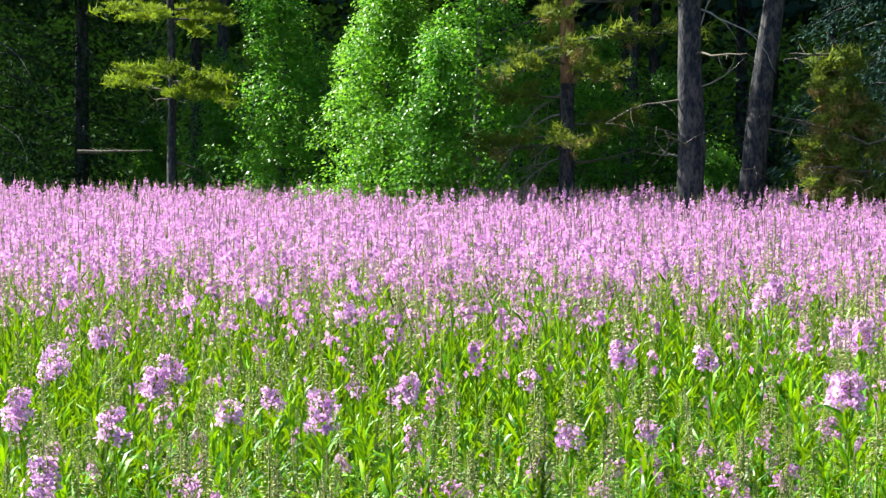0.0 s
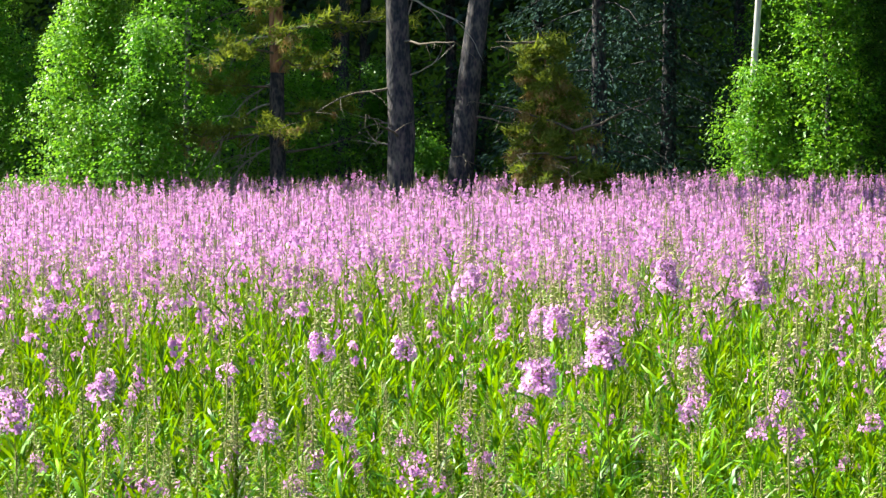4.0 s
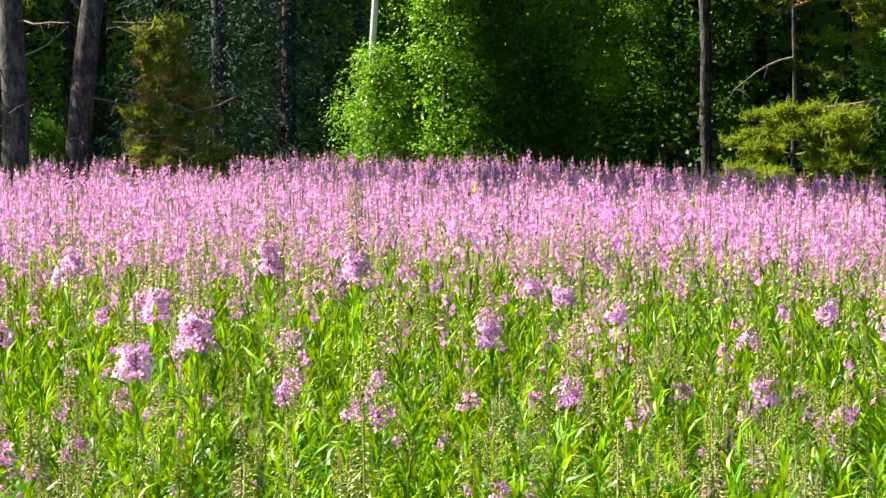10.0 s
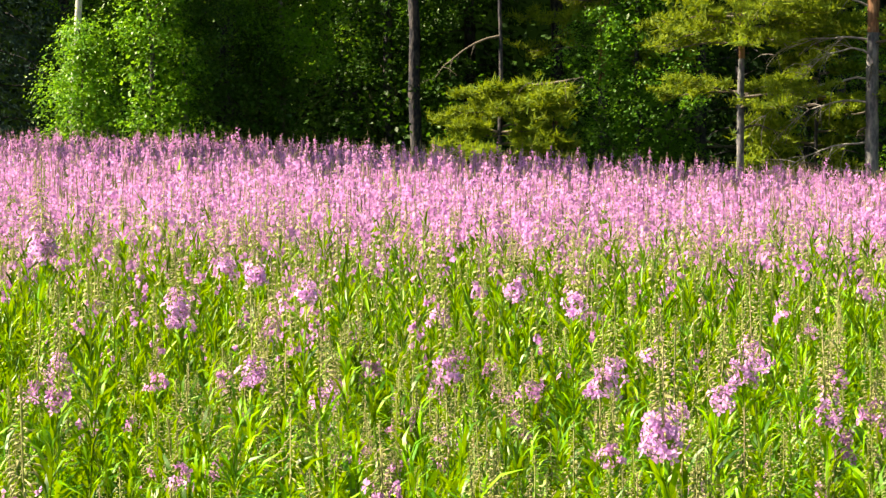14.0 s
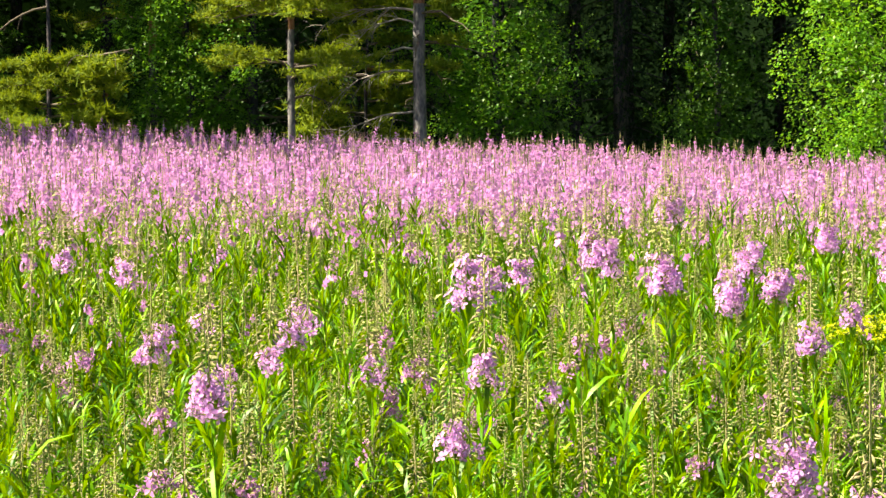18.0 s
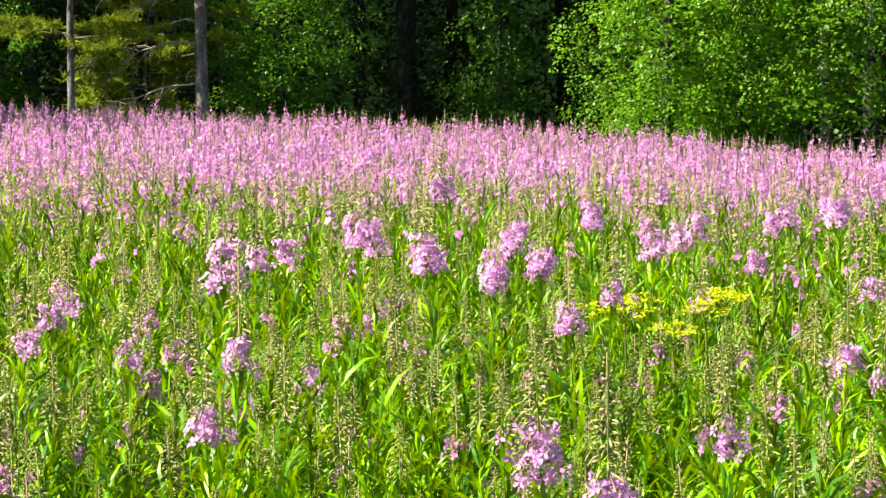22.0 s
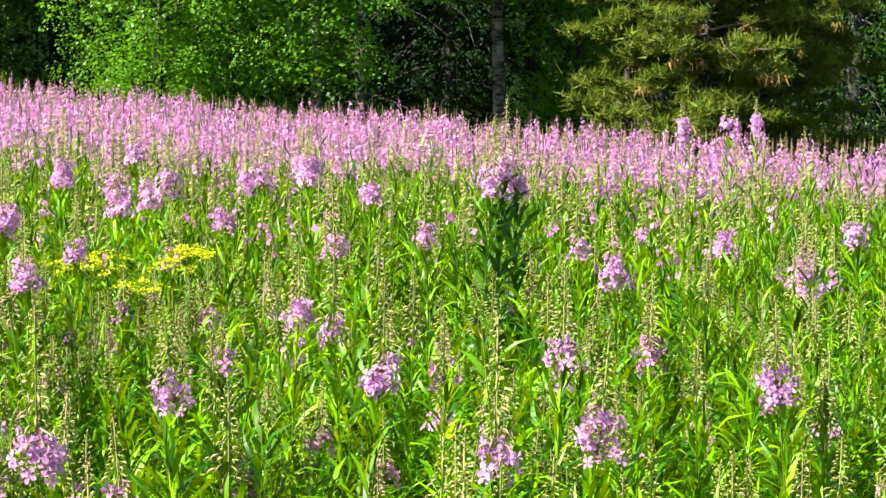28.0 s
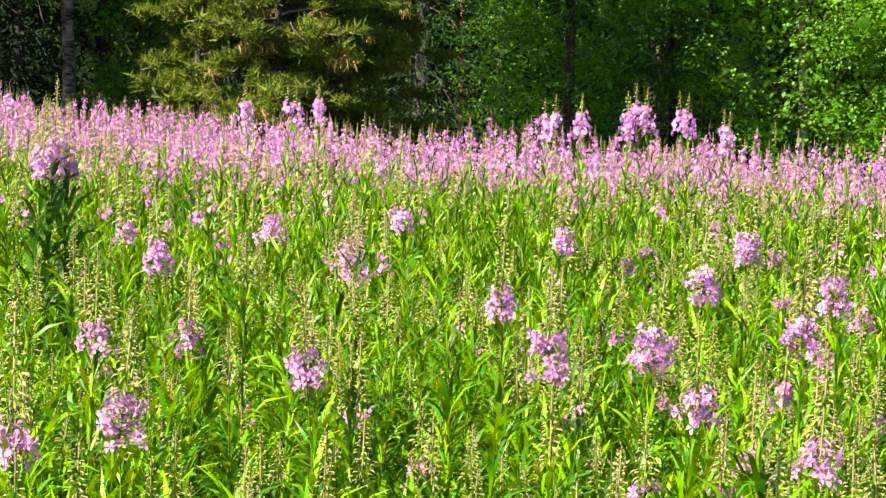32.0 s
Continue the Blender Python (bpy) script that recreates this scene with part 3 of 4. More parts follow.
# x, y, height of the flowers, bloom, spire
SINGLES = [
    (0.74, 3.89, 1.05, 1.0, 0.16), (1.10, 4.04, 1.05, 0.5, 0.15), (1.40, 3.85, 1.08, 0.45, 0.16), (1.86, 4.14, 1.06, 0.4, 0.15),
    (0.28, 4.72, 1.29, 0.9, 0.13), (0.75, 6.26, 1.22, 0.9, 0.15), (0.92, 6.42, 1.16, 1.0, 0.2), (1.14, 6.60, 1.07, 0.8, 0.1),
    (0.30, 4.63, 1.13, 0.4, 0.2), (1.33, 9.05, 1.18, 0.8, 0.24), (-0.19, 4.13, 1.15, 0.6, 0.14), (0.48, 5.13, 1.01, 0.3, 0.12),
    (2.59, 8.51, 1.09, 0.9, 0.18), (1.45, 6.48, 1.03, 0.5, 0.15), (2.67, 8.20, 1.11, 0.9, 0.15), (3.30, 5.71, 0.97, 1.0, 0.16),
    (-3.33, 7.41, 1.30, 0.8, 0.22), (-2.77, 6.80, 1.20, 0.9, 0.2), (-2.63, 7.43, 1.32, 1.0, 0.2), (-2.31, 7.37, 1.29, 1.0, 0.24),
    (-2.03, 5.26, 1.25, 0.9, 0.14), (-2.32, 5.58, 1.14, 0.8, 0.15), (-1.88, 7.44, 1.07, 0.8, 0.18), (-1.30, 5.95, 1.05, 0.6, 0.2),
    (-2.04, 12.2, 0.92, 0.9, 0.2), (-1.11, 5.92, 0.99, 0.4, 0.17), (-3.45, 5.95, 1.09, 0.4, 0.18),
    (-4.53, 5.15, 1.14, 0.9, 0.13), (-5.00, 5.89, 1.14, 0.6, 0.14), (-4.42, 5.44, 1.06, 0.8, 0.15), (-4.20, 4.64, 1.06, 1, 0.16), (-3.75, 4.48, 1.06, 0.7, 0.17),
    (-3.57, 5.09, 1.06, 1, 0.18), (-3.72, 5.73, 1.06, 0.7, 0.19), (-3.32, 6.29, 1.14, 0.7, 0.20), (-3.12, 6.45, 1.14, 0.6, 0.13), (-2.69, 6.48, 1.06, 0.9, 0.14),
    (-6.08, 8.22, 1.14, 0.7, 0.15), (-5.23, 7.61, 1.14, 0.7, 0.16), (-3.16, 7.61, 1.14, 0.9, 0.17), (-3.23, 3.65, 1.06, 0.8, 0.18), (-6.07, 7.68, 1.14, 0.6, 0.19),
    (-7.95, 9.09, 1.14, 0.8, 0.20), (-3.76, 4.95, 1.06, 0.4, 0.13), (-3.80, 5.19, 1.06, 0.4, 0.14), (-2.74, 4.92, 1.06, 0.3, 0.15), (-2.67, 5.17, 1.06, 0.3, 0.16),
    (-0.40, 6.02, 1.06, 0.4, 0.17), (-0.22, 5.10, 1.06, 0.4, 0.18), (-0.06, 6.61, 1.06, 0.4, 0.19), (-1.98, 5.75, 1.06, 0.4, 0.20), (-2.48, 7.19, 1.06, 0.4, 0.13),
    (-1.46, 7.41, 1.14, 0.5, 0.14), (-1.79, 8.15, 1.14, 0.6, 0.15), (-2.00, 8.58, 1.14, 0.6, 0.16), (-0.81, 5.96, 1.06, 0.5, 0.17), (-0.82, 7.60, 1.14, 0.6, 0.18),
    (-1.05, 7.45, 1.06, 0.4, 0.19), (-1.81, 5.97, 1.06, 0.4, 0.20), (-0.32, 6.29, 1.06, 0.3, 0.13), (-0.23, 4.80, 1.06, 0.7, 0.14), (-0.41, 5.68, 1.06, 0.5, 0.15),
    (-0.08, 5.98, 1.06, 0.5, 0.16), (-0.58, 6.98, 1.14, 0.7, 0.17), (0.10, 5.19, 1.06, 0.4, 0.18), (-0.13, 5.47, 1.06, 0.4, 0.19), (1.72, 7.97, 1.14, 0.9, 0.20),
    (1.33, 7.27, 1.14, 0.8, 0.13), (1.16, 5.67, 1.06, 0.6, 0.14), (1.94, 7.39, 1.14, 0.9, 0.15), (1.64, 6.77, 1.14, 0.8, 0.16), (0.22, 4.22, 1.06, 0.5, 0.17),
    (0.46, 6.51, 1.14, 0.5, 0.18), (0.56, 6.77, 1.14, 0.6, 0.19), (-0.04, 6.25, 1.06, 0.4, 0.20), (2.60, 7.97, 1.14, 0.9, 0.13), (2.02, 7.00, 1.06, 0.7, 0.14),
    (1.34, 6.98, 1.06, 0.8, 0.15), (2.24, 9.08, 1.14, 0.6, 0.16), (2.44, 6.86, 1.14, 0.6, 0.17), (1.55, 4.78, 1.06, 0.4, 0.18), (1.55, 4.53, 1.06, 0.3, 0.19),
    (0.77, 3.49, 1.06, 0.6, 0.20), (2.07, 3.70, 1.06, 0.5, 0.13), (1.57, 3.37, 1.06, 0.6, 0.14), (2.55, 5.36, 1.06, 0.7, 0.15), (3.15, 5.92, 1.06, 0.7, 0.16),
    (2.49, 6.51, 1.06, 0.6, 0.17), (2.08, 6.12, 1.06, 0.5, 0.18), (1.37, 3.26, 1.06, 0.4, 0.19), (2.69, 5.88, 1.06, 0.4, 0.20), (2.55, 3.66, 1.06, 0.8, 0.13),
    (2.77, 3.65, 1.06, 1, 0.14), (2.87, 4.31, 1.06, 0.6, 0.15), (3.80, 5.42, 1.06, 0.6, 0.16), (3.54, 4.47, 1.06, 0.8, 0.17), (4.25, 5.17, 1.06, 0.9, 0.18),
    (3.72, 4.21, 1.06, 0.8, 0.19), (3.18, 3.70, 1.06, 0.7, 0.20), (3.63, 6.01, 1.06, 0.6, 0.13), (2.47, 3.14, 1.06, 0.4, 0.14), (2.36, 2.71, 1.06, 0.4, 0.15),
    (3.31, 7.93, 1.14, 0.8, 0.16),
    (6.48, 9.36, 1.15, 0.9, 0.12), (6.77, 9.53, 1.15, 0.9, 0.12), (6.47, 8.75, 1.19, 0.9, 0.12), (6.61, 8.78, 1.21, 0.9, 0.12), (6.88, 8.82, 1.18, 0.9, 0.12),
    (7.15, 8.86, 1.1, 0.9, 0.12), (5.88, 11.48, 1.1, 0.9, 0.12), (6.13, 11.35, 1.1, 0.9, 0.12), (6.38, 11.55, 1.11, 0.9, 0.12),
]


def singles():
    for x, y, z, f, b in SINGLES:
        willowherb(x, y, z, f, b)
        if f > 0.75 and y > 5.2:  # the rich ones are close pairs
            willowherb(x + rng.uniform(-0.05, 0.05), y + 0.05, z + rng.uniform(-0.05, 0.04), f * 0.9, b * 0.9)
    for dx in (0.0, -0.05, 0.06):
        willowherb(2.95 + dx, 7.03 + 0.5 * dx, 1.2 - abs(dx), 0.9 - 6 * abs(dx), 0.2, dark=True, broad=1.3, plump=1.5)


# ---------------------------------------------------------------- trees


def tube(soup, points, radii, sides=9, knobs=0.0):
    """A round stem through points, uneven by knobs."""
    p, r = np.asarray(points, float), np.asarray(radii, float)
    n = len(p)
    d = np.gradient(p, axis=0)
    d /= np.linalg.norm(d, axis=1)[:, None]
    side = np.cross(d, (0.13, 1, 0.07))
    side /= np.linalg.norm(side, axis=1)[:, None]
    other = np.cross(d, side)
    a = np.arange(sides) * 2 * math.pi / sides
    bulge = 1 + knobs * rng.normal(0, 1, (n, sides))
    ring = (side[:, None] * np.cos(a)[None, :, None] + other[:, None] * np.sin(a)[None, :, None]) * (r[:, None] * bulge)[..., None]
    v = (p[:, None] + ring).reshape(-1, 3)
    f = [(i * sides + j, i * sides + (j + 1) % sides, (i + 1) * sides + (j + 1) % sides, (i + 1) * sides + j) for i in range(n - 1) for j in range(sides)]
    soup.raw(v, f)


def limb(soup, start, az, el, length, thick, droop=0.0, steps=6, wiggle=0.05):
    """A tapering branch that droops and wanders; gives back its points."""
    p, pts = np.array(start, float), [np.array(start, float)]
    for s in range(steps):
        el -= droop / steps
        a = az + rng.normal(0, wiggle * 3)
        e = el + rng.normal(0, wiggle * 2)
        p = p + length / steps * np.array([math.cos(e) * math.cos(a), math.cos(e) * math.sin(a), math.sin(e)])
        pts.append(p.copy())
    tube(soup, pts, np.linspace(thick, thick * 0.2, steps + 1), 4 if thick > 0.01 else 3)
    return np.array(pts)


def leaves_at(soup, centres, spread, each, size, up=0.3):
    """Clouds of small leaves round centres (n,3); spread (3,) the half axes."""
    n = len(centres)
    c = np.repeat(centres, each, axis=0)
    off = rng.normal(0, 0.5, (n * each, 3)) * np.asarray(spread)
    p = c + off
    m = len(p)
    s = size * rng.uniform(0.6, 1.25, m)
    soup.add(DIAMOND_V, DIAMOND_F, axes_of(rng.uniform(0, 6.283, m), rng.normal(-0.5 + up, 0.5, m), rng.normal(0, 0.6, m), (s, s * 0.34, s)), p)



def tufts_at(soup, p, size, each=7, wide=0.055):
    """Brushes of needles at points (n,3)."""
    n = len(p)
    q = np.repeat(p, each, axis=0)
    m = n * each
    az = rng.uniform(0, 6.283, m)
    el = rng.normal(0.35, 0.5, m)
    s = size * rng.uniform(0.6, 1.2, m)
    soup.add(NEEDLE_V, NEEDLE_F, axes_of(az, el, rng.uniform(0, 3, m), (s, s * wide, s)), q + rng.normal(0, 0.015, (m, 3)))


def puffs_at(soup, p, size, each=34, wide=0.1, rise=0.45):
    """Round brushes of needles at shoot tips (n,3), each a close tuft with its own size."""
    n = len(p)
    m = n * each
    big = np.repeat(rng.uniform(0.65, 1.3, n), each) * size
    az, el = rng.uniform(0, 6.283, m), rng.normal(rise, 0.55, m)
    core = rng.normal(0, 0.35, (m, 3)) * big[:, None] * (1, 1, 0.55)
    s = big * rng.uniform(0.6, 1.15, m)
    soup.add(NEEDLE_V, NEEDLE_F, axes_of(az, el, rng.uniform(0, 3, m), (s, s * wide, s)), np.repeat(p, each, axis=0) + core)


def tree(name, label, x, y):
    ob = new(name)
    ob.matrix_basis = Matrix.Translation((x, y, float(ground_z(x, y)) - 0.1))
    return tagged(ob, label, "tree")


def stem_line(height, lean_az, lean, wander, steps=14, at=0.0):
    z = np.linspace(0, height, steps)
    w = np.cumsum(rng.normal(0, wander, (steps, 2)), axis=0)
    w -= w[0]
    k = np.tan(radians(lean))
    return np.stack([z * k * math.cos(lean_az) + w[:, 0], z * k * math.sin(lean_az) + w[:, 1], z], -1)


def pine(az, d, trunk, height, label, lean=0.0, lean_az=0.0, orange=4.0, dead=6, low=None, crown=5.0, needle=None, thin=0.02, crown_from=0.55, snags=(), tiers=(), taper=0.0, sag=0.0, shaggy=0.0, puff=0.105, bark=None):
    """A Scots pine: grey plated bole, orange above, dead snags below, a high crown. low: (z0, z1, reach, boughs) of living low boughs."""
    x, y = polar(az, d)
    ob = tree("pine", label, x, y)
    line = stem_line(height, lean_az, lean, thin)
    zz = line[:, 2]
    r = trunk / 2 * (1 - 0.75 * (zz / height) ** 0.9) * (1 + 0.35 * np.exp(-zz / 0.35))
    low_z, high_z = np.linspace(0, min(orange, 0.9 * height), 16), np.linspace(min(orange, 0.9 * height), height, 14)
    lower, upper = Soup(), Soup()
    for soup, some, sides, knob in ((lower, low_z, 14, 0.045), (upper, high_z, 10, 0.03)):
        tube(soup, np.stack([np.interp(some, zz, line[:, k]) for k in range(3)], -1), np.interp(some, zz, r), sides, knob)
    part("trunk", lower, bark or PINE_BARK, ob)
    part("upper_trunk", upper, PINE_UPPER, ob, "orange flaking upper bark")
    for _ in range(dead):
        snag = Soup()
        z = rng.uniform(1.0, 5.5)
        c = [np.interp(z, zz, line[:, k]) for k in range(3)]
        pts = limb(snag, c, rng.uniform(0, 6.283), rng.normal(0.1, 0.2), rng.uniform(0.4, 1.5), 0.02, rng.uniform(-0.3, 0.7))
        for q in pts[2:]:
            limb(snag, q, rng.uniform(0, 6.283), rng.normal(-0.2, 0.4), rng.uniform(0.15, 0.5), 0.006, 0.5, 3)
        part("dead_branch", snag, TWIG, ob, "bare grey dead branch")
    for z, a, e, length, droop in snags:
        snag = Soup()
        pts = limb(snag, [np.interp(z, zz, line[:, k]) for k in range(3)], a, e, length, 0.017, droop, 7, 0.06)
        for q in pts[2:] if trunk < 0.3 else pts[3::2]:
            for _ in range(3 if trunk < 0.3 else 1):
                limb(snag, q, a + rng.normal(0, 0.7), e + rng.normal(-0.2 if trunk < 0.3 else 0, 0.5), rng.uniform(0.25, 0.6), 0.007, droop, 4)
        part("dead_branch", snag, BLEACHED, ob, "pale bare dead branch")
    needles, dry = Soup(), Soup()
    if low:
        z0, z1, reach, count = low[:4]
        side = low[4] if len(low) > 4 else None
        spots = []
        for k in range(count):
            bough = Soup()
            z = z0 + (z1 - z0) * (k + rng.uniform(0, 1)) / count
            if tiers:  # boughs gather in storeys
                z = tiers[k % len(tiers)] + rng.normal(0, 0.06)
            c = [np.interp(z, zz, line[:, q]) for q in range(3)]
            a = k * 2.4 + rng.normal(0, 0.4) if side is None else rng.normal(side, 0.6)
            long = reach * rng.uniform(0.55, 1.1) * (1.0 - taper * (z - z0) / (z1 - z0))
            pts = limb(bough, c, a, rng.normal(0.12, 0.12), long, 0.02, rng.uniform(0.0, 0.4) + sag)
            for q in pts[2:]:
                for _ in range(2):
                    sub = limb(bough, q, a + rng.normal(0, 0.9), rng.normal(0.2, 0.25) - 0.5 * sag, long * rng.uniform(0.14, 0.3) + 0.05, 0.007, 0.1 + sag, 3)
                    spots.append(sub[1:])
            part("bough", bough, TWIG, ob)
        spots = np.concatenate(spots)
        brown = rng.uniform(0, 1, len(spots)) < shaggy
        puffs_at(needles, spots[~brown], puff, 26)
        if brown.any():
            puffs_at(dry, spots[brown] - (0, 0, 0.08), puff, 26, 0.08, -0.9)
            part("dry_needles", dry, DRY_NEEDLE, ob, "brown dry hanging needles", kind="stuff")
    # the high crown
    n = 12 if height < 5 else 70 if crown_from == 0.55 else 260
    zc = rng.uniform(crown_from, 1.0, n) * height
    reach = crown / 2 * np.sqrt(np.clip(1.02 - (zc / height - crown_from) / (1.02 - crown_from), 0.05, 1))
    a = rng.uniform(0, 6.283, n)
    centres = np.stack([np.interp(zc, zz, line[:, 0]) + np.cos(a) * reach * rng.uniform(0.2, 1, n), np.interp(zc, zz, line[:, 1]) + np.sin(a) * reach * rng.uniform(0.2, 1, n), zc], -1)
    for c in centres[::3]:
        bough = Soup()
        limb(bough, [np.interp(c[2] - 0.4, zz, line[:, k]) for k in range(3)], math.atan2(c[1], c[0]), 0.25, float(np.hypot(c[0], c[1])) + 0.1, 0.04, 0.1, 4)
        part("bough", bough, PINE_UPPER, ob)
    q = np.repeat(centres, 20, axis=0) + rng.normal(0, 0.38 if height > 5 else 0.15, (20 * n, 3)) * (1, 1, 0.5)
    seen = q[:, 2] < 6.5
    puffs_at(needles, q[seen][::2], 0.13, 18)
    tufts_at(needles, q[~seen], 0.3 if n == 70 else 0.4, 5 if n == 70 else 3, wide=0.16)
    part("needles", needles, needle or PINE_NEEDLE, ob, kind="stuff")
    return ob


def leafy(name, label, az, d, trunk, height, width, bark, leaf, low=0.1, clumps=110, each=118, size=0.048, lean=0.0, hang=0.45, stem_at=0.0):
    """A birch, alder or sapling: slim stem, rising limbs, hanging sprays of leaves that thin out towards the edge."""
    x, y = polar(az, d)
    ob = tree(name, label, x, y)
    fine_to = float(np.interp(az, [-20, 0, 15, 25], [5.0, 4.3, 3.5, 3.1]))
    clumps = int(clumps * (1.0 if az < 5 else 1.05) * fine_to / 5.5)
    line = stem_line(height, rng.uniform(0, 6.283), lean, 0.03)
    zz = line[:, 2]
    r = trunk / 2 * (1 - 0.85 * zz / height) + 0.006
    s = Soup()
    fine = np.linspace(0, height, 30)
    tube(s, np.stack([np.interp(fine, zz, line[:, k]) for k in range(3)], -1), np.interp(fine, zz, r), 10, 0.03)
    part("trunk", s, bark, ob)
    leaf_soup = Soup()

    def sprays(z0, z1, n, count, spread, leaf_size):
        z = rng.uniform(z0, z1, n)
        prof = np.interp(z / height, [0, 0.12, 0.35, 0.7, 1.0], [0.75, 0.95, 1.0, 0.7, 0.12])
        a, f = rng.uniform(0, 6.283, n), np.sqrt(rng.uniform(0.2, 1.0, n))
        # lobes: the crown reaches farther in some directions
        lobe = 1 + 0.22 * np.sin(3 * a + z * 1.7) + 0.15 * np.sin(5 * a - z * 2.9)
        rad = width / 2 * prof * f * lobe
        c = np.stack([np.interp(z, zz, line[:, 0]) + rad * np.cos(a), np.interp(z, zz, line[:, 1]) + rad * np.sin(a), z], -1)
        if count < 60:
            leaves_at(leaf_soup, c, spread, count, leaf_size)
        else:  # domes of leaves that hang outwards, shaded beneath
            m = n * count
            up = rng.uniform(-0.35, 1.0, m)
            b = rng.uniform(0, 6.283, m)
            flat = np.sqrt(1 - up**2)
            big = np.repeat(rng.uniform(0.65, 1.35, n), count) * rng.uniform(0.6, 1.05, m)
            off = np.stack([flat * np.cos(b) * spread[0], flat * np.sin(b) * spread[0], up * spread[2] - 0.25 * spread[2] * flat**2], -1) * big[:, None]
            w = leaf_size * rng.uniform(0.65, 1.25, m)
            leaf_soup.add(DIAMOND_V, DIAMOND_F, axes_of(b + rng.normal(0, 0.6, m), -0.5 + rng.normal(0, 0.4, m), rng.normal(0, 0.45, m), (w, w * 0.36, w)), np.repeat(c, count, axis=0) + off)
        for q, rr, aa in list(zip(c, rad, a))[:: 6]:
            zs = max(0.15, q[2] - 0.8 * rr - 0.2)
            st = [np.interp(zs, zz, line[:, k]) for k in range(3)]
            v = q - st
            limbs = Soup()
            limb(limbs, st, math.atan2(v[1], v[0]), math.asin(max(-1, min(1, v[2] / (np.linalg.norm(v) + 1e-6)))), float(np.linalg.norm(v)), 0.009, 0.1, 5, 0.05)
            part("branch", limbs, TWIG, ob)

    sprays(max(low, 0.15), min(fine_to, height), clumps, each, (0.3, 0.3, 0.55 * hang), size)
    if height > fine_to:
        sprays(fine_to, height, int(8 * (height - fine_to)), 40, (0.5, 0.5, 0.6), size * 4)
    # the close inside of the crown
    n = int(420 * width * min(fine_to, height) / 4)
    z = rng.uniform(max(low, 0.2), min(fine_to + 0.5, height * 0.95), n)
    a, rad = rng.uniform(0, 6.283, n), 0.33 * width * np.sqrt(rng.uniform(0, 1, n)) * np.interp(z / height, [0, 0.35, 0.7, 1.0], [0.9, 1.0, 0.7, 0.1])
    at = np.stack([np.interp(z, zz, line[:, 0]) + rad * np.cos(a), np.interp(z, zz, line[:, 1]) + rad * np.sin(a), z], -1)
    leaves_at(leaf_soup, at, (0.12, 0.12, 0.1), 4, size * 1.9)
    part("leaves", leaf_soup, leaf, ob, kind="stuff")
    return ob


def spruce(az, d, height, width, label, fine_to=5.5, density=1.0, trunk=0.3, inner=False):
    """A spruce with close hanging boughs down to the ground."""
    x, y = polar(az, d)
    ob = tree("spruce", label, x, y)
    line = stem_line(height, 0, 0, 0.01)
    s = Soup()
    tube(s, line, trunk / 2 * (1 - 0.92 * line[:, 2] / height), 9, 0.03)
    part("trunk", s, PINE_BARK, ob)
    fronds, joined = Soup(), Soup()
    n = int(64 * density)
    for k in range(n):
        z = 0.3 + (height - 0.5) * (k / n) ** 1.35
        reach = width / 2 * (1 - z / height) ** 0.75 * rng.uniform(0.75, 1.15) + 0.15
        a = k * 2.4 + rng.normal(0, 0.3)
        bough = joined if inner else Soup()
        pts = limb(bough, (0, 0, z), a, 0.05, reach, 0.018, 0.7, 6, 0.03)
        if not inner:
            part("bough", bough, PINE_BARK, ob)
        fine = z < fine_to
        reps = 8 if not fine else 17 if inner else 40
        q = np.repeat(pts[1:], reps, axis=0)
        m = len(q)
        out = np.repeat(np.linspace(0.5, 1.0, 6), reps)
        side = rng.normal(0, 0.17 * reach + 0.06, m)
        spot = q + side[:, None] * np.array([-math.sin(a), math.cos(a), 0]) + np.stack([rng.normal(0, 0.07, m), rng.normal(0, 0.07, m), -np.abs(rng.normal(0, 0.1, m)) - 0.25 * np.abs(side)], -1)
        long = (0.36 if not fine else 0.15 if inner else 0.105) * rng.uniform(0.6, 1.2, m)
        fronds.add(DIAMOND_V, DIAMOND_F, axes_of(a + rng.normal(0, 0.7, m), rng.normal(-0.55, 0.3, m), rng.normal(0, 0.7, m), (long, long * (0.17 if fine else 0.3), long)), spot)
    if inner:
        part("bough", joined, PINE_BARK, ob, kind="stuff")
    # the left woods take the needle colour with haze in it
    part("needles", fronds, HAZED_SPRUCE if -40 < az < -16 else SPRUCE_NEEDLE, ob, kind="stuff")
    return ob


def dark_trunk(az, d, trunk, height=14, lean=0.0, material=None):
    """A plain bole of the inner woods with a coarse crown high up."""
    x, y = polar(az, d)
    ob = tree("forest_tree", "dark tall tree trunk standing inside the shaded woods", x, y)
    line = stem_line(height, rng.uniform(0, 6), lean, 0.03)
    s = Soup()
    tube(s, line, trunk / 2 * (1 - 0.7 * line[:, 2] / height), 9, 0.03)
    part("trunk", s, material or PINE_BARK, ob)
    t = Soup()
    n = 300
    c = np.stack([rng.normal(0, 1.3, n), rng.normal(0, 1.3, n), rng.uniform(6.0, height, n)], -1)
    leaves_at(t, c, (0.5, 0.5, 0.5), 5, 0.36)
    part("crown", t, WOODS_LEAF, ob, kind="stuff")


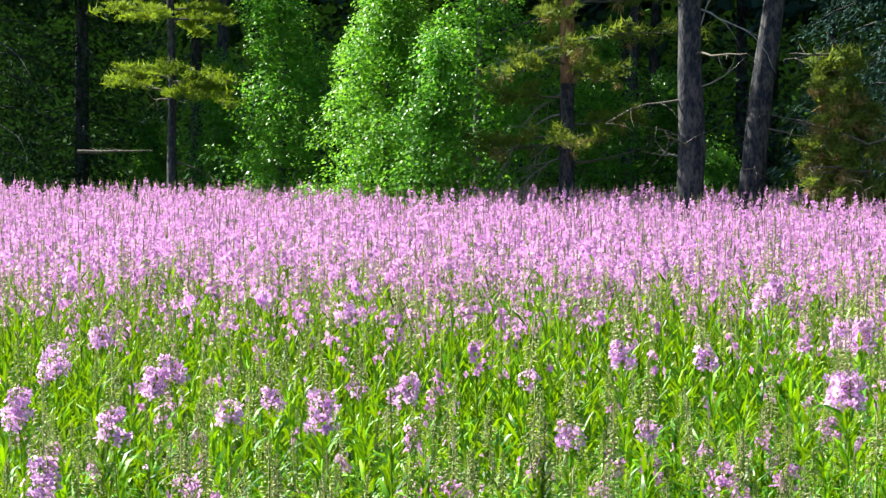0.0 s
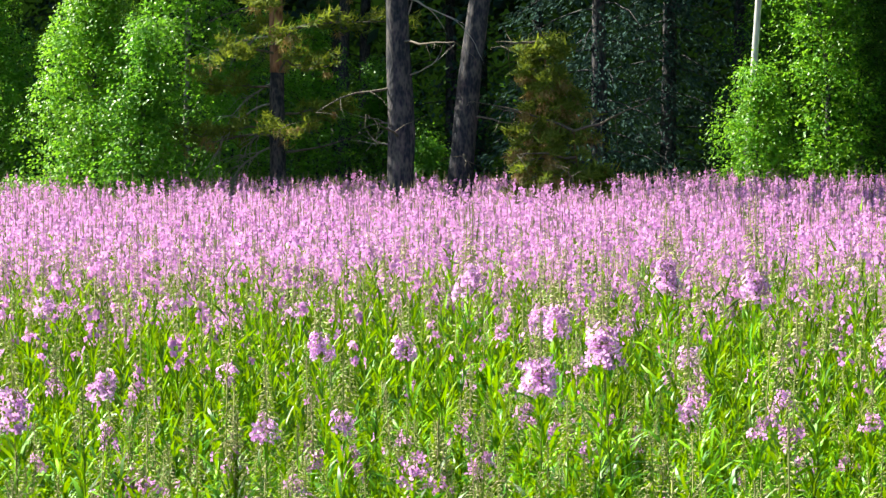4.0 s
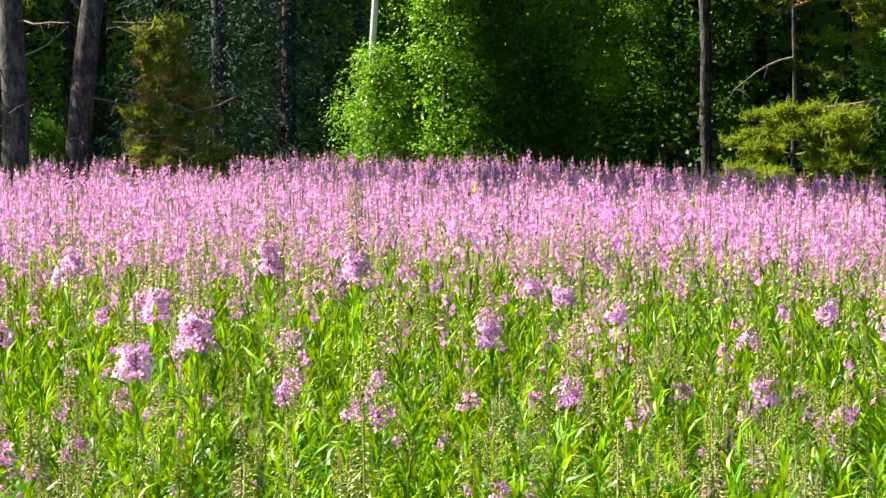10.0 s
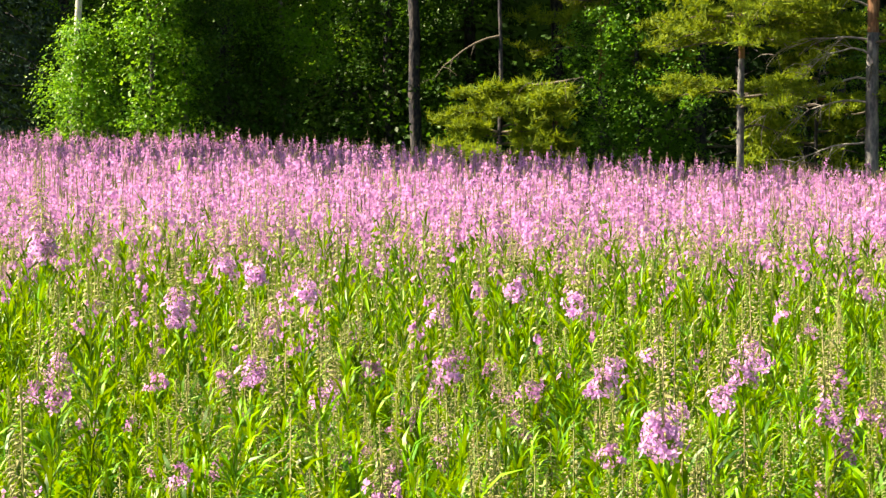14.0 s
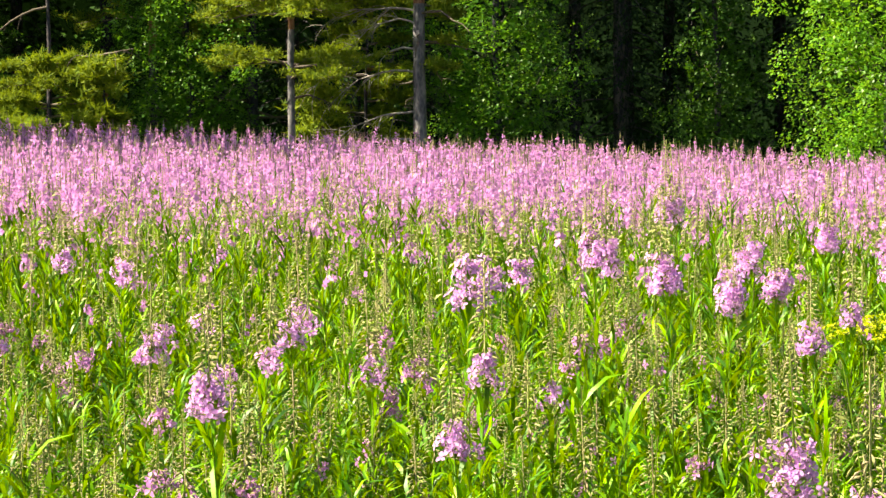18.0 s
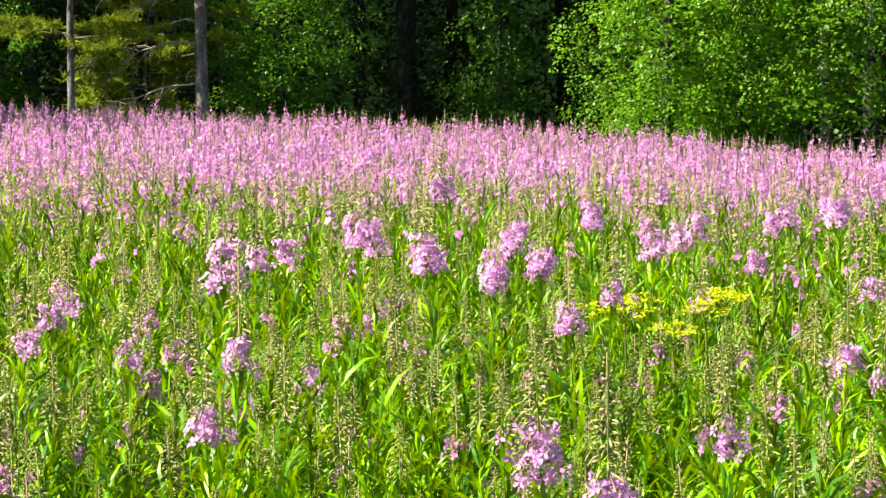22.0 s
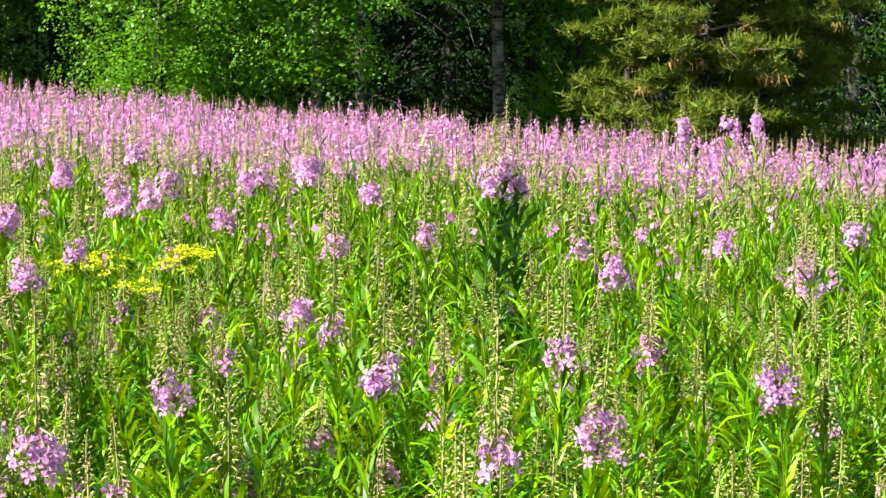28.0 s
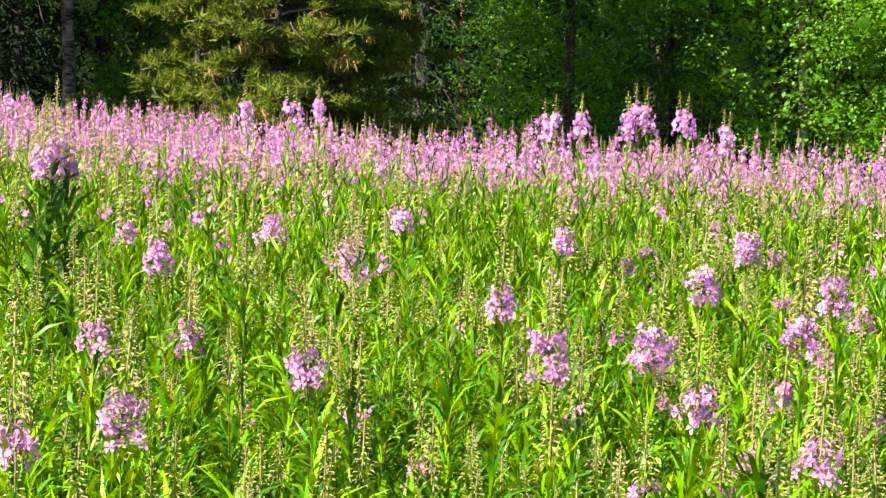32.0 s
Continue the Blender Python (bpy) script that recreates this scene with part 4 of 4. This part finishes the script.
def build_trees():
    # the pines that stand in the edge of the meadow
    pine(-28.9, 31, 0.24, 12.5, "Scots pine with an orange upper trunk and dry low branches", orange=2.7, dead=9, snags=((4.5, 3.1, 0.15, 1.6, 0.6), (3.2, 3.2, 0.1, 1.0, 0.5), (2.6, 3.0, -0.2, 1.2, 0.9), (2.3, 3.3, 0.0, 1.3, 1.2), (2.0, 2.9, -0.2, 1.1, 1.0), (1.7, 3.1, -0.1, 1.0, 0.9)), low=(1.5, 4.7, 1.8, 16), crown=3.4, crown_from=0.7, shaggy=0.1, needle=OLIVE_NEEDLE, puff=0.12)
    pine(-25.9, 29, 0.39, 12, "stout grey Scots pine with plated bark at the meadow edge", orange=7.0, dead=5, crown=5.4, crown_from=0.53, snags=((3.1, 0.1, 1.15, 1.3, -0.2), (3.6, 0.0, -0.2, 1.0, 0.5), (2.6, -0.1, 0.1, 0.5, -0.3), (2.0, 3.2, 0.2, 0.3, 0.2), (1.7, 3.3, 0.3, 0.35, 0.0)))
    pine(-24.67, 29.3, 0.37, 10.5, "leaning grey Scots pine at the meadow edge", lean=7.5, lean_az=0.45, orange=8.0, dead=3, crown=3.8, crown_from=0.62)
    pine(-38.8, 35, 0.16, 12, "slim pine with tiers of light green needles", orange=7.0, dead=4, low=(2.6, 5.0, 1.05, 22), tiers=(2.75, 3.75, 4.9), crown=1.8)
    pine(2.6, 30, 0.19, 14, "straight pine with bare drooping twigs and an orange bole", bark=SUNLIT_BARK, orange=3.0, dead=8, snags=((2.7, 3.3, 0.6, 1.0, 1.6), (2.1, 2.9, 0.3, 1.2, 1.0), (1.2, 3.2, 0.2, 1.2, 0.6), (2.9, 3.0, 0.3, 1.3, 0.8), (2.4, 3.2, 0.2, 1.5, 1.0), (1.6, 3.1, 0.0, 1.2, 0.5), (3.3, 3.1, 0.5, 1.2, 0.3)), low=(2.0, 3.4, 0.6, 5, 0.1), crown=4)
    pine(-0.7, 29.7, 0.11, 9, "thin young pine with green boughs beside its stem", bark=SUNLIT_BARK, orange=2.6, dead=3, low=(0.6, 4.6, 1.3, 40), tiers=(3.0, 3.9, 2.95, 3.1, 2.1, 3.85, 0.75), crown=3)
    pine(1.25, 31.4, 0.07, 4.6, "young pine with soft green tufts behind bare twigs", orange=4.0, dead=3, low=(0.4, 3.7, 0.8, 34), taper=0.3, crown=1.0)
    pine(0.1, 30.6, 0.05, 1.9, "small round pine bush at the meadow edge", orange=4.0, dead=0, low=(0.5, 1.3, 0.4, 14), taper=0.3, crown=0.4)
    pine(-1.6, 36, 0.2, 14, "dark pine behind the young pines", orange=5, dead=6, crown=4)
    pine(-4.0, 36, 0.2, 14, "pine with an orange trunk above dark bushes", orange=2.5, dead=6, low=(2.9, 5.2, 1.9, 22), crown=4)
    pine(-6.6, 32, 0.08, 7, "low young pine with spreading tiers of green needles", orange=6.0, dead=4, low=(0.8, 2.4, 0.95, 30), tiers=(1.15, 1.5, 1.8, 2.0), taper=0.3, crown=1.4)
    pine(-5.3, 31.4, 0.06, 2.2, "small young pine bush beside the taller one", orange=6.0, dead=2, low=(0.5, 1.5, 0.55, 16), taper=0.5, crown=0.5)
    pine(27.6, 25, 0.11, 9, "bushy pine with thick green boughs down to the grass", orange=6.0, dead=6, low=(0.2, 3.6, 1.35, 62), crown=3.0, needle=BUSHY_NEEDLE, puff=0.12, taper=0.25, shaggy=0.06)
    pine(29.3, 26, 0.1, 8, "bushy pine with dry twigs among green boughs", orange=6.0, dead=6, low=(0.9, 3.4, 1.1, 40), crown=3, needle=BUSHY_NEEDLE, puff=0.12, shaggy=0.08)
    pine(25.8, 25.4, 0.1, 8, "bushy young pine with upright green shoots", orange=6.0, dead=4, low=(0.2, 3.4, 0.75, 36), crown=2.4, needle=BUSHY_NEEDLE, puff=0.12, taper=0.2)
    pine(32.4, 31, 0.1, 11, "thin orange pine stem in front of dark leaves", orange=0.5, dead=3, crown=3)
    # spruces
    pine(-22.3, 28.7, 0.07, 3.0, "shaggy low pine with brown dry twigs hanging over the flowers", orange=0.4, dead=5, low=(0.5, 2.8, 0.85, 44), crown=0.5, needle=OLIVE_NEEDLE, taper=0.6, sag=0.5, shaggy=0.4, puff=0.095)
    pine(-21.5, 28.5, 0.06, 1.9, "low spreading pine bough with sparse tufts", orange=0.4, dead=6, low=(0.6, 1.5, 0.75, 18), crown=0.3, needle=OLIVE_NEEDLE, taper=0.2, sag=0.5, shaggy=0.5, puff=0.085)
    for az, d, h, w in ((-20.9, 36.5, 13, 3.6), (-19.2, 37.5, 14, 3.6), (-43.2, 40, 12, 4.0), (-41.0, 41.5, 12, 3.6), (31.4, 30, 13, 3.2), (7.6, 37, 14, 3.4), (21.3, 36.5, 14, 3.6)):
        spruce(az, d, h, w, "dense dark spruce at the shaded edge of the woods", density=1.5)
    # second row, added behind the edge to fill its gaps and shade the woods
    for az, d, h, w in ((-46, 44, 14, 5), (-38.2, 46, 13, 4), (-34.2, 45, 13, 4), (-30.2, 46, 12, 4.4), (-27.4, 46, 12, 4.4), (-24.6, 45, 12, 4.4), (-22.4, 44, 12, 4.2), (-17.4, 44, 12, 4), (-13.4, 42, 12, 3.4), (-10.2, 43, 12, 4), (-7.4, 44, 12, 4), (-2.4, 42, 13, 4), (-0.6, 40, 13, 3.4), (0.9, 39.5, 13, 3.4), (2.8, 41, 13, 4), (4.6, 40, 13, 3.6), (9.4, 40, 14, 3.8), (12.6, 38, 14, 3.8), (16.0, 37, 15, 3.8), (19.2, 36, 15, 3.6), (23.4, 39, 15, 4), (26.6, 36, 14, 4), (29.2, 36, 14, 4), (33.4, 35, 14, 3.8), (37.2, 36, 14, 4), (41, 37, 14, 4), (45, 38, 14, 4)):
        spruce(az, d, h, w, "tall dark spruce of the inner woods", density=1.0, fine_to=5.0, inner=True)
    # birches and alders along the edge
    leafy("birch", "young birch with a cool green crown to the ground", -35.9, 34, 0.12, 4.7, 1.7, PINE_BARK, BIRCH_LEAF, clumps=190)
    leafy("birch", "bright leafy young birch at the meadow edge", -33.4, 31, 0.1, 4.0, 2.0, PINE_BARK, BRIGHT_LEAF, clumps=270)
    leafy("birch", "slim birch between the pines", -31.2, 36, 0.1, 9, 2.2, BIRCH_BARK, BIRCH_LEAF, clumps=150)
    leafy("birch", "young birch with bright leaves in front of taller ones", -32.3, 29.8, 0.07, 3.3, 1.1, PINE_BARK, BIRCH_LEAF, clumps=120)
    for az, d, h, w, leaf in ((-30.1, 38.5, 3.8, 2.0, BIRCH_LEAF), (-28.0, 38, 3.8, 1.6, BIRCH_LEAF), (-26.6, 39, 3.2, 1.6, SHADY_LEAF), (-25.1, 36, 1.9, 0.7, SHADY_LEAF), (-37.6, 39, 3.4, 1.5, BIRCH_LEAF), (-39.2, 41, 2.4, 1.2, SHADY_LEAF)):
        leafy("alder", "small green alder growing behind the pine trunks", az, d, 0.06, h, w, PINE_BARK, leaf, clumps=80)
    leafy("birch", "bright leafy birch beside the pole", -15.75, 35.4, 0.1, 9, 2.1, PINE_BARK, BIRCH_LEAF, clumps=210)
    leafy("birch", "low bright birch sapling at the foot of the pole", -17.0, 33.0, 0.05, 2.75, 1.25, PINE_BARK, BRIGHT_LEAF, clumps=110)
    leafy("birch", "bright young birch in full leaf", -15.3, 34.0, 0.08, 8, 1.35, PINE_BARK, BRIGHT_LEAF, clumps=130)
    leafy("birch", "white stemmed birch with an open crown", -14.4, 35.6, 0.14, 12, 2.0, BIRCH_BARK, DARK_LEAF, low=1.6, clumps=100)
    leafy("birch", "broad birch with a dark green crown", -12.0, 36.5, 0.09, 11, 2.6, BIRCH_BARK, BRIGHT_LEAF, low=2.2, clumps=130)
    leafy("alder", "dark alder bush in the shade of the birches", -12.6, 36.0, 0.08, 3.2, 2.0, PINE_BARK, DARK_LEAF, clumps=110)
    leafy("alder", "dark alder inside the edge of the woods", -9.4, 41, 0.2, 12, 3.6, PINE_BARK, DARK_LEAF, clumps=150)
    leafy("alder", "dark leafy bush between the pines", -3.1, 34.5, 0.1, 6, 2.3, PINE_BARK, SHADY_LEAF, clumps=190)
    leafy("alder", "dense green alder beside the straight pine", 4.5, 32, 0.12, 8, 2.4, PINE_BARK, SHADY_LEAF, clumps=200)
    leafy("birch", "birch sapling with dark leaves", 10.1, 33, 0.1, 7, 1.5, PINE_BARK, DARK_LEAF, clumps=80)
    leafy("birch", "large bright birch with hanging sprays of leaves", 14.2, 29, 0.12, 10, 2.7, PINE_BARK, BRIGHT_LEAF, clumps=250, hang=0.5)
    leafy("birch", "bright birch with drooping leaves", 15.9, 29.5, 0.1, 10, 2.6, PINE_BARK, BRIGHT_LEAF, clumps=170, hang=0.5)
    leafy("birch", "white birch with open hanging branches", 18.1, 29, 0.13, 11, 2.4, BIRCH_BARK, BRIGHT_LEAF, low=1.5, clumps=85, hang=0.5)
    leafy("birch", "white birch stem at the dark edge of the woods", 22.7, 33, 0.2, 13, 2.6, BIRCH_BARK, BIRCH_LEAF, low=3.0, clumps=40)
    leafy("alder", "green alder behind the birch stem", 24.6, 33, 0.12, 8, 2.2, PINE_BARK, BIRCH_LEAF, clumps=110)
    leafy("alder", "dense alder with dark green leaves", 35.0, 29, 0.14, 9, 3.2, PINE_BARK, BIRCH_LEAF, clumps=210)
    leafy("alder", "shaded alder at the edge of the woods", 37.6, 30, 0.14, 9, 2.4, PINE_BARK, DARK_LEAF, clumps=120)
    leafy("birch", "bright birch at the edge of the woods", 40.9, 28, 0.12, 9, 3.0, BIRCH_BARK, BRIGHT_LEAF, clumps=200)
    leafy("birch", "bright birch at the edge of the woods", 44.0, 28, 0.12, 9, 3.0, BIRCH_BARK, BRIGHT_LEAF, clumps=150)
    # boles inside the woods
    for az, d, w in ((-41, 44, 0.3), (-37.6, 43, 0.28), (-31.8, 46, 0.24), (-27.3, 44, 0.28), (-26.8, 45, 0.26), (-24.0, 46, 0.3), (-13.2, 45, 0.25), (-10.6, 44, 0.2), (-8.7, 38, 0.22), (-5.2, 44, 0.3), (0.8, 42, 0.24), (1.9, 37, 0.16), (6.5, 40, 0.26), (7.9, 38, 0.3), (8.8, 43, 0.26), (11.6, 43, 0.3), (20.2, 46, 0.26), (26, 44, 0.3), (33.5, 38, 0.3), (38.5, 38, 0.28)):
        dark_trunk(az, d, w)


def utility_pole(az, d, height, thick, lean):
    x, y = polar(az, d)
    ob = new("utility_pole")
    ob.matrix_basis = Matrix.Translation((x, y, float(ground_z(x, y)) - 0.15))
    tagged(ob, "pale weathered leaning wooden utility pole behind a birch", "pole")
    s, k = Soup(), math.tan(radians(lean))
    z = np.linspace(0, height, 8)
    tube(s, np.stack([z * k, 0 * z, z], -1), np.linspace(thick * 0.55, thick * 0.42, 8), 12, 0.01)
    s.raw([(height * k + 0.45 * thick * math.cos(a), 0.45 * thick * math.sin(a), height + 0.02) for a in np.arange(4) * 1.571], [(0, 1, 2, 3)])
    part("shaft", s, POLE_WOOD, ob)
    h = Soup()
    tube(h, [(height * k - 0.3, 0, height - 0.05), (height * k, -0.02, height - 0.02)], [0.012, 0.012], 6)
    part("hook", h, IRON, ob, "dark iron wire hook")
    c = Soup()
    zc = height - 2.35
    tube(c, [(zc * k, 0, zc - 0.06), (zc * k, 0, zc + 0.06)], [thick * 0.6, thick * 0.6], 10)
    part("clamp", c, IRON, ob, "dark metal band")


def fallen_branch():
    x, y = polar(-39.9, 33.5)
    s = Soup()
    limb(s, (0, 0, 0), 0.62, 0.03, 1.1, 0.03, 0.0, 8, 0.02)
    for _ in range(6):
        limb(s, (rng.uniform(0.2, 0.8), rng.uniform(0.1, 0.5), 0.0), rng.uniform(0, 6), 0.3, 0.3, 0.008, 0.2, 4)
    ob = part("dead_branch", s, TWIG, None)
    ob.matrix_basis = Matrix.Translation((x - 0.6, y - 0.4, 2.05))
    tagged(ob, "pale broken dead branch caught in dark spruce boughs", "branch")


def deep_woods():
    """The woods behind the edge: far too many leaves to count."""
    whole = new("deep_woods")
    tagged(whole, "dark dense mixed woods behind the edge trees", "woods", kind="stuff")
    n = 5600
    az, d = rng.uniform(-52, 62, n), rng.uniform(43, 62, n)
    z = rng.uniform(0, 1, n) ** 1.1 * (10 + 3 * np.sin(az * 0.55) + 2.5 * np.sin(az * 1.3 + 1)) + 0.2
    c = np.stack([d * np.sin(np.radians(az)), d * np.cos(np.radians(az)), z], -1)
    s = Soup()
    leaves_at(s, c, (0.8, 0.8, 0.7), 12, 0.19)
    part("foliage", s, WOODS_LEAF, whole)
    # unseen leaf roof above the view, added to keep sun out of the woods
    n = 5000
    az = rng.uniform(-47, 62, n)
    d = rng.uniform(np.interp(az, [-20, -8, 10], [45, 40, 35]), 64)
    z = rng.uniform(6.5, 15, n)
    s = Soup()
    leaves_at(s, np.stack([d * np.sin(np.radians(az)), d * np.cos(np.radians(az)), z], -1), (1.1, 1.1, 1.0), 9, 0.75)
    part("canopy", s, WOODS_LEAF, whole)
    # undergrowth right behind the meadow
    n = 1500
    az = rng.uniform(-50, 50, n)
    d = np.maximum(rim(az) + 3.0, 33) + rng.uniform(1.5, 10, n)
    open_ = (az < -38) | ((az > 6) & (az < 9.4)) | ((az > 19) & (az < 23.5)) | ((az > -23) & (az < -17.5))
    az, d = az[~open_], d[~open_]
    n = len(az)
    z = 0.15 + rng.uniform(0, 1, n) ** 1.6 * 2.6
    x, y = d * np.sin(np.radians(az)), d * np.cos(np.radians(az))
    s = Soup()
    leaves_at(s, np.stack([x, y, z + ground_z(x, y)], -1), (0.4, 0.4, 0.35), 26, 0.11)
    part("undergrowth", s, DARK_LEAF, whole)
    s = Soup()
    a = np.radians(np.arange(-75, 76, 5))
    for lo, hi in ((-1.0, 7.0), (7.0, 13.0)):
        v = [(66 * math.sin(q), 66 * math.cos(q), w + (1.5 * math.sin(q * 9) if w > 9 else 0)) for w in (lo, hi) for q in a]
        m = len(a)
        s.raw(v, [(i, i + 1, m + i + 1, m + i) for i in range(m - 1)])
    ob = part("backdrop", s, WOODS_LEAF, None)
    tagged(ob, "dark green distant woods", "woods", kind="structure")


def yellow_umbel(x, y, z):
    g = float(ground_z(x, y)) - 0.02
    ob = new("wild_parsnip")
    ob.matrix_basis = Matrix.Translation((x, y, g))
    tagged(ob, "yellow flat flower umbel on a thin green stalk", "wildflower", group="yellow umbels")
    h = z - g
    s, f = Soup(), Soup()
    tube(s, [(0, 0, 0), (0.01, 0, h * 0.5), (0, 0.01, h - 0.06)], [0.005, 0.004, 0.003], 5)
    for k in range(11):
        a, r = k * 2.4, 0.012 + 0.058 * math.sqrt(k / 11)
        p = (r * math.cos(a), r * math.sin(a), h - 4.5 * r * r + rng.normal(0, 0.006))
        tube(s, [(0, 0.01, h - 0.06), p], [0.0018, 0.0012], 3)
        n = 22
        q = np.array(p) + rng.normal(0, 0.5, (n, 3)) * (0.02, 0.02, 0.008)
        f.add(QUAD_V, [(0, 1, 2, 3)], axes_of(rng.uniform(0, 6.28, n), rng.normal(0, 0.6, n), 0, (0.007, 0.007, 0.007)), q)
    part("stalk", s, FW_STEM, ob)
    part("umbel", f, YELLOW, ob, "yellow flat flower head", kind="stuff")


build_trees()
utility_pole(-17.4, 33.9, 3.95, 0.11, 4.2)
fallen_branch()
deep_woods()
singles()
for x, y, z in ((1.55, 6.75, 0.99), (1.84, 6.73, 1.02), (1.66, 6.62, 0.94), (1.9, 6.95, 1.0), (1.45, 6.95, 0.97), (1.6, 6.78, 1.01), (1.78, 6.7, 0.99)):
    yellow_umbel(x, y, z)
meadow()
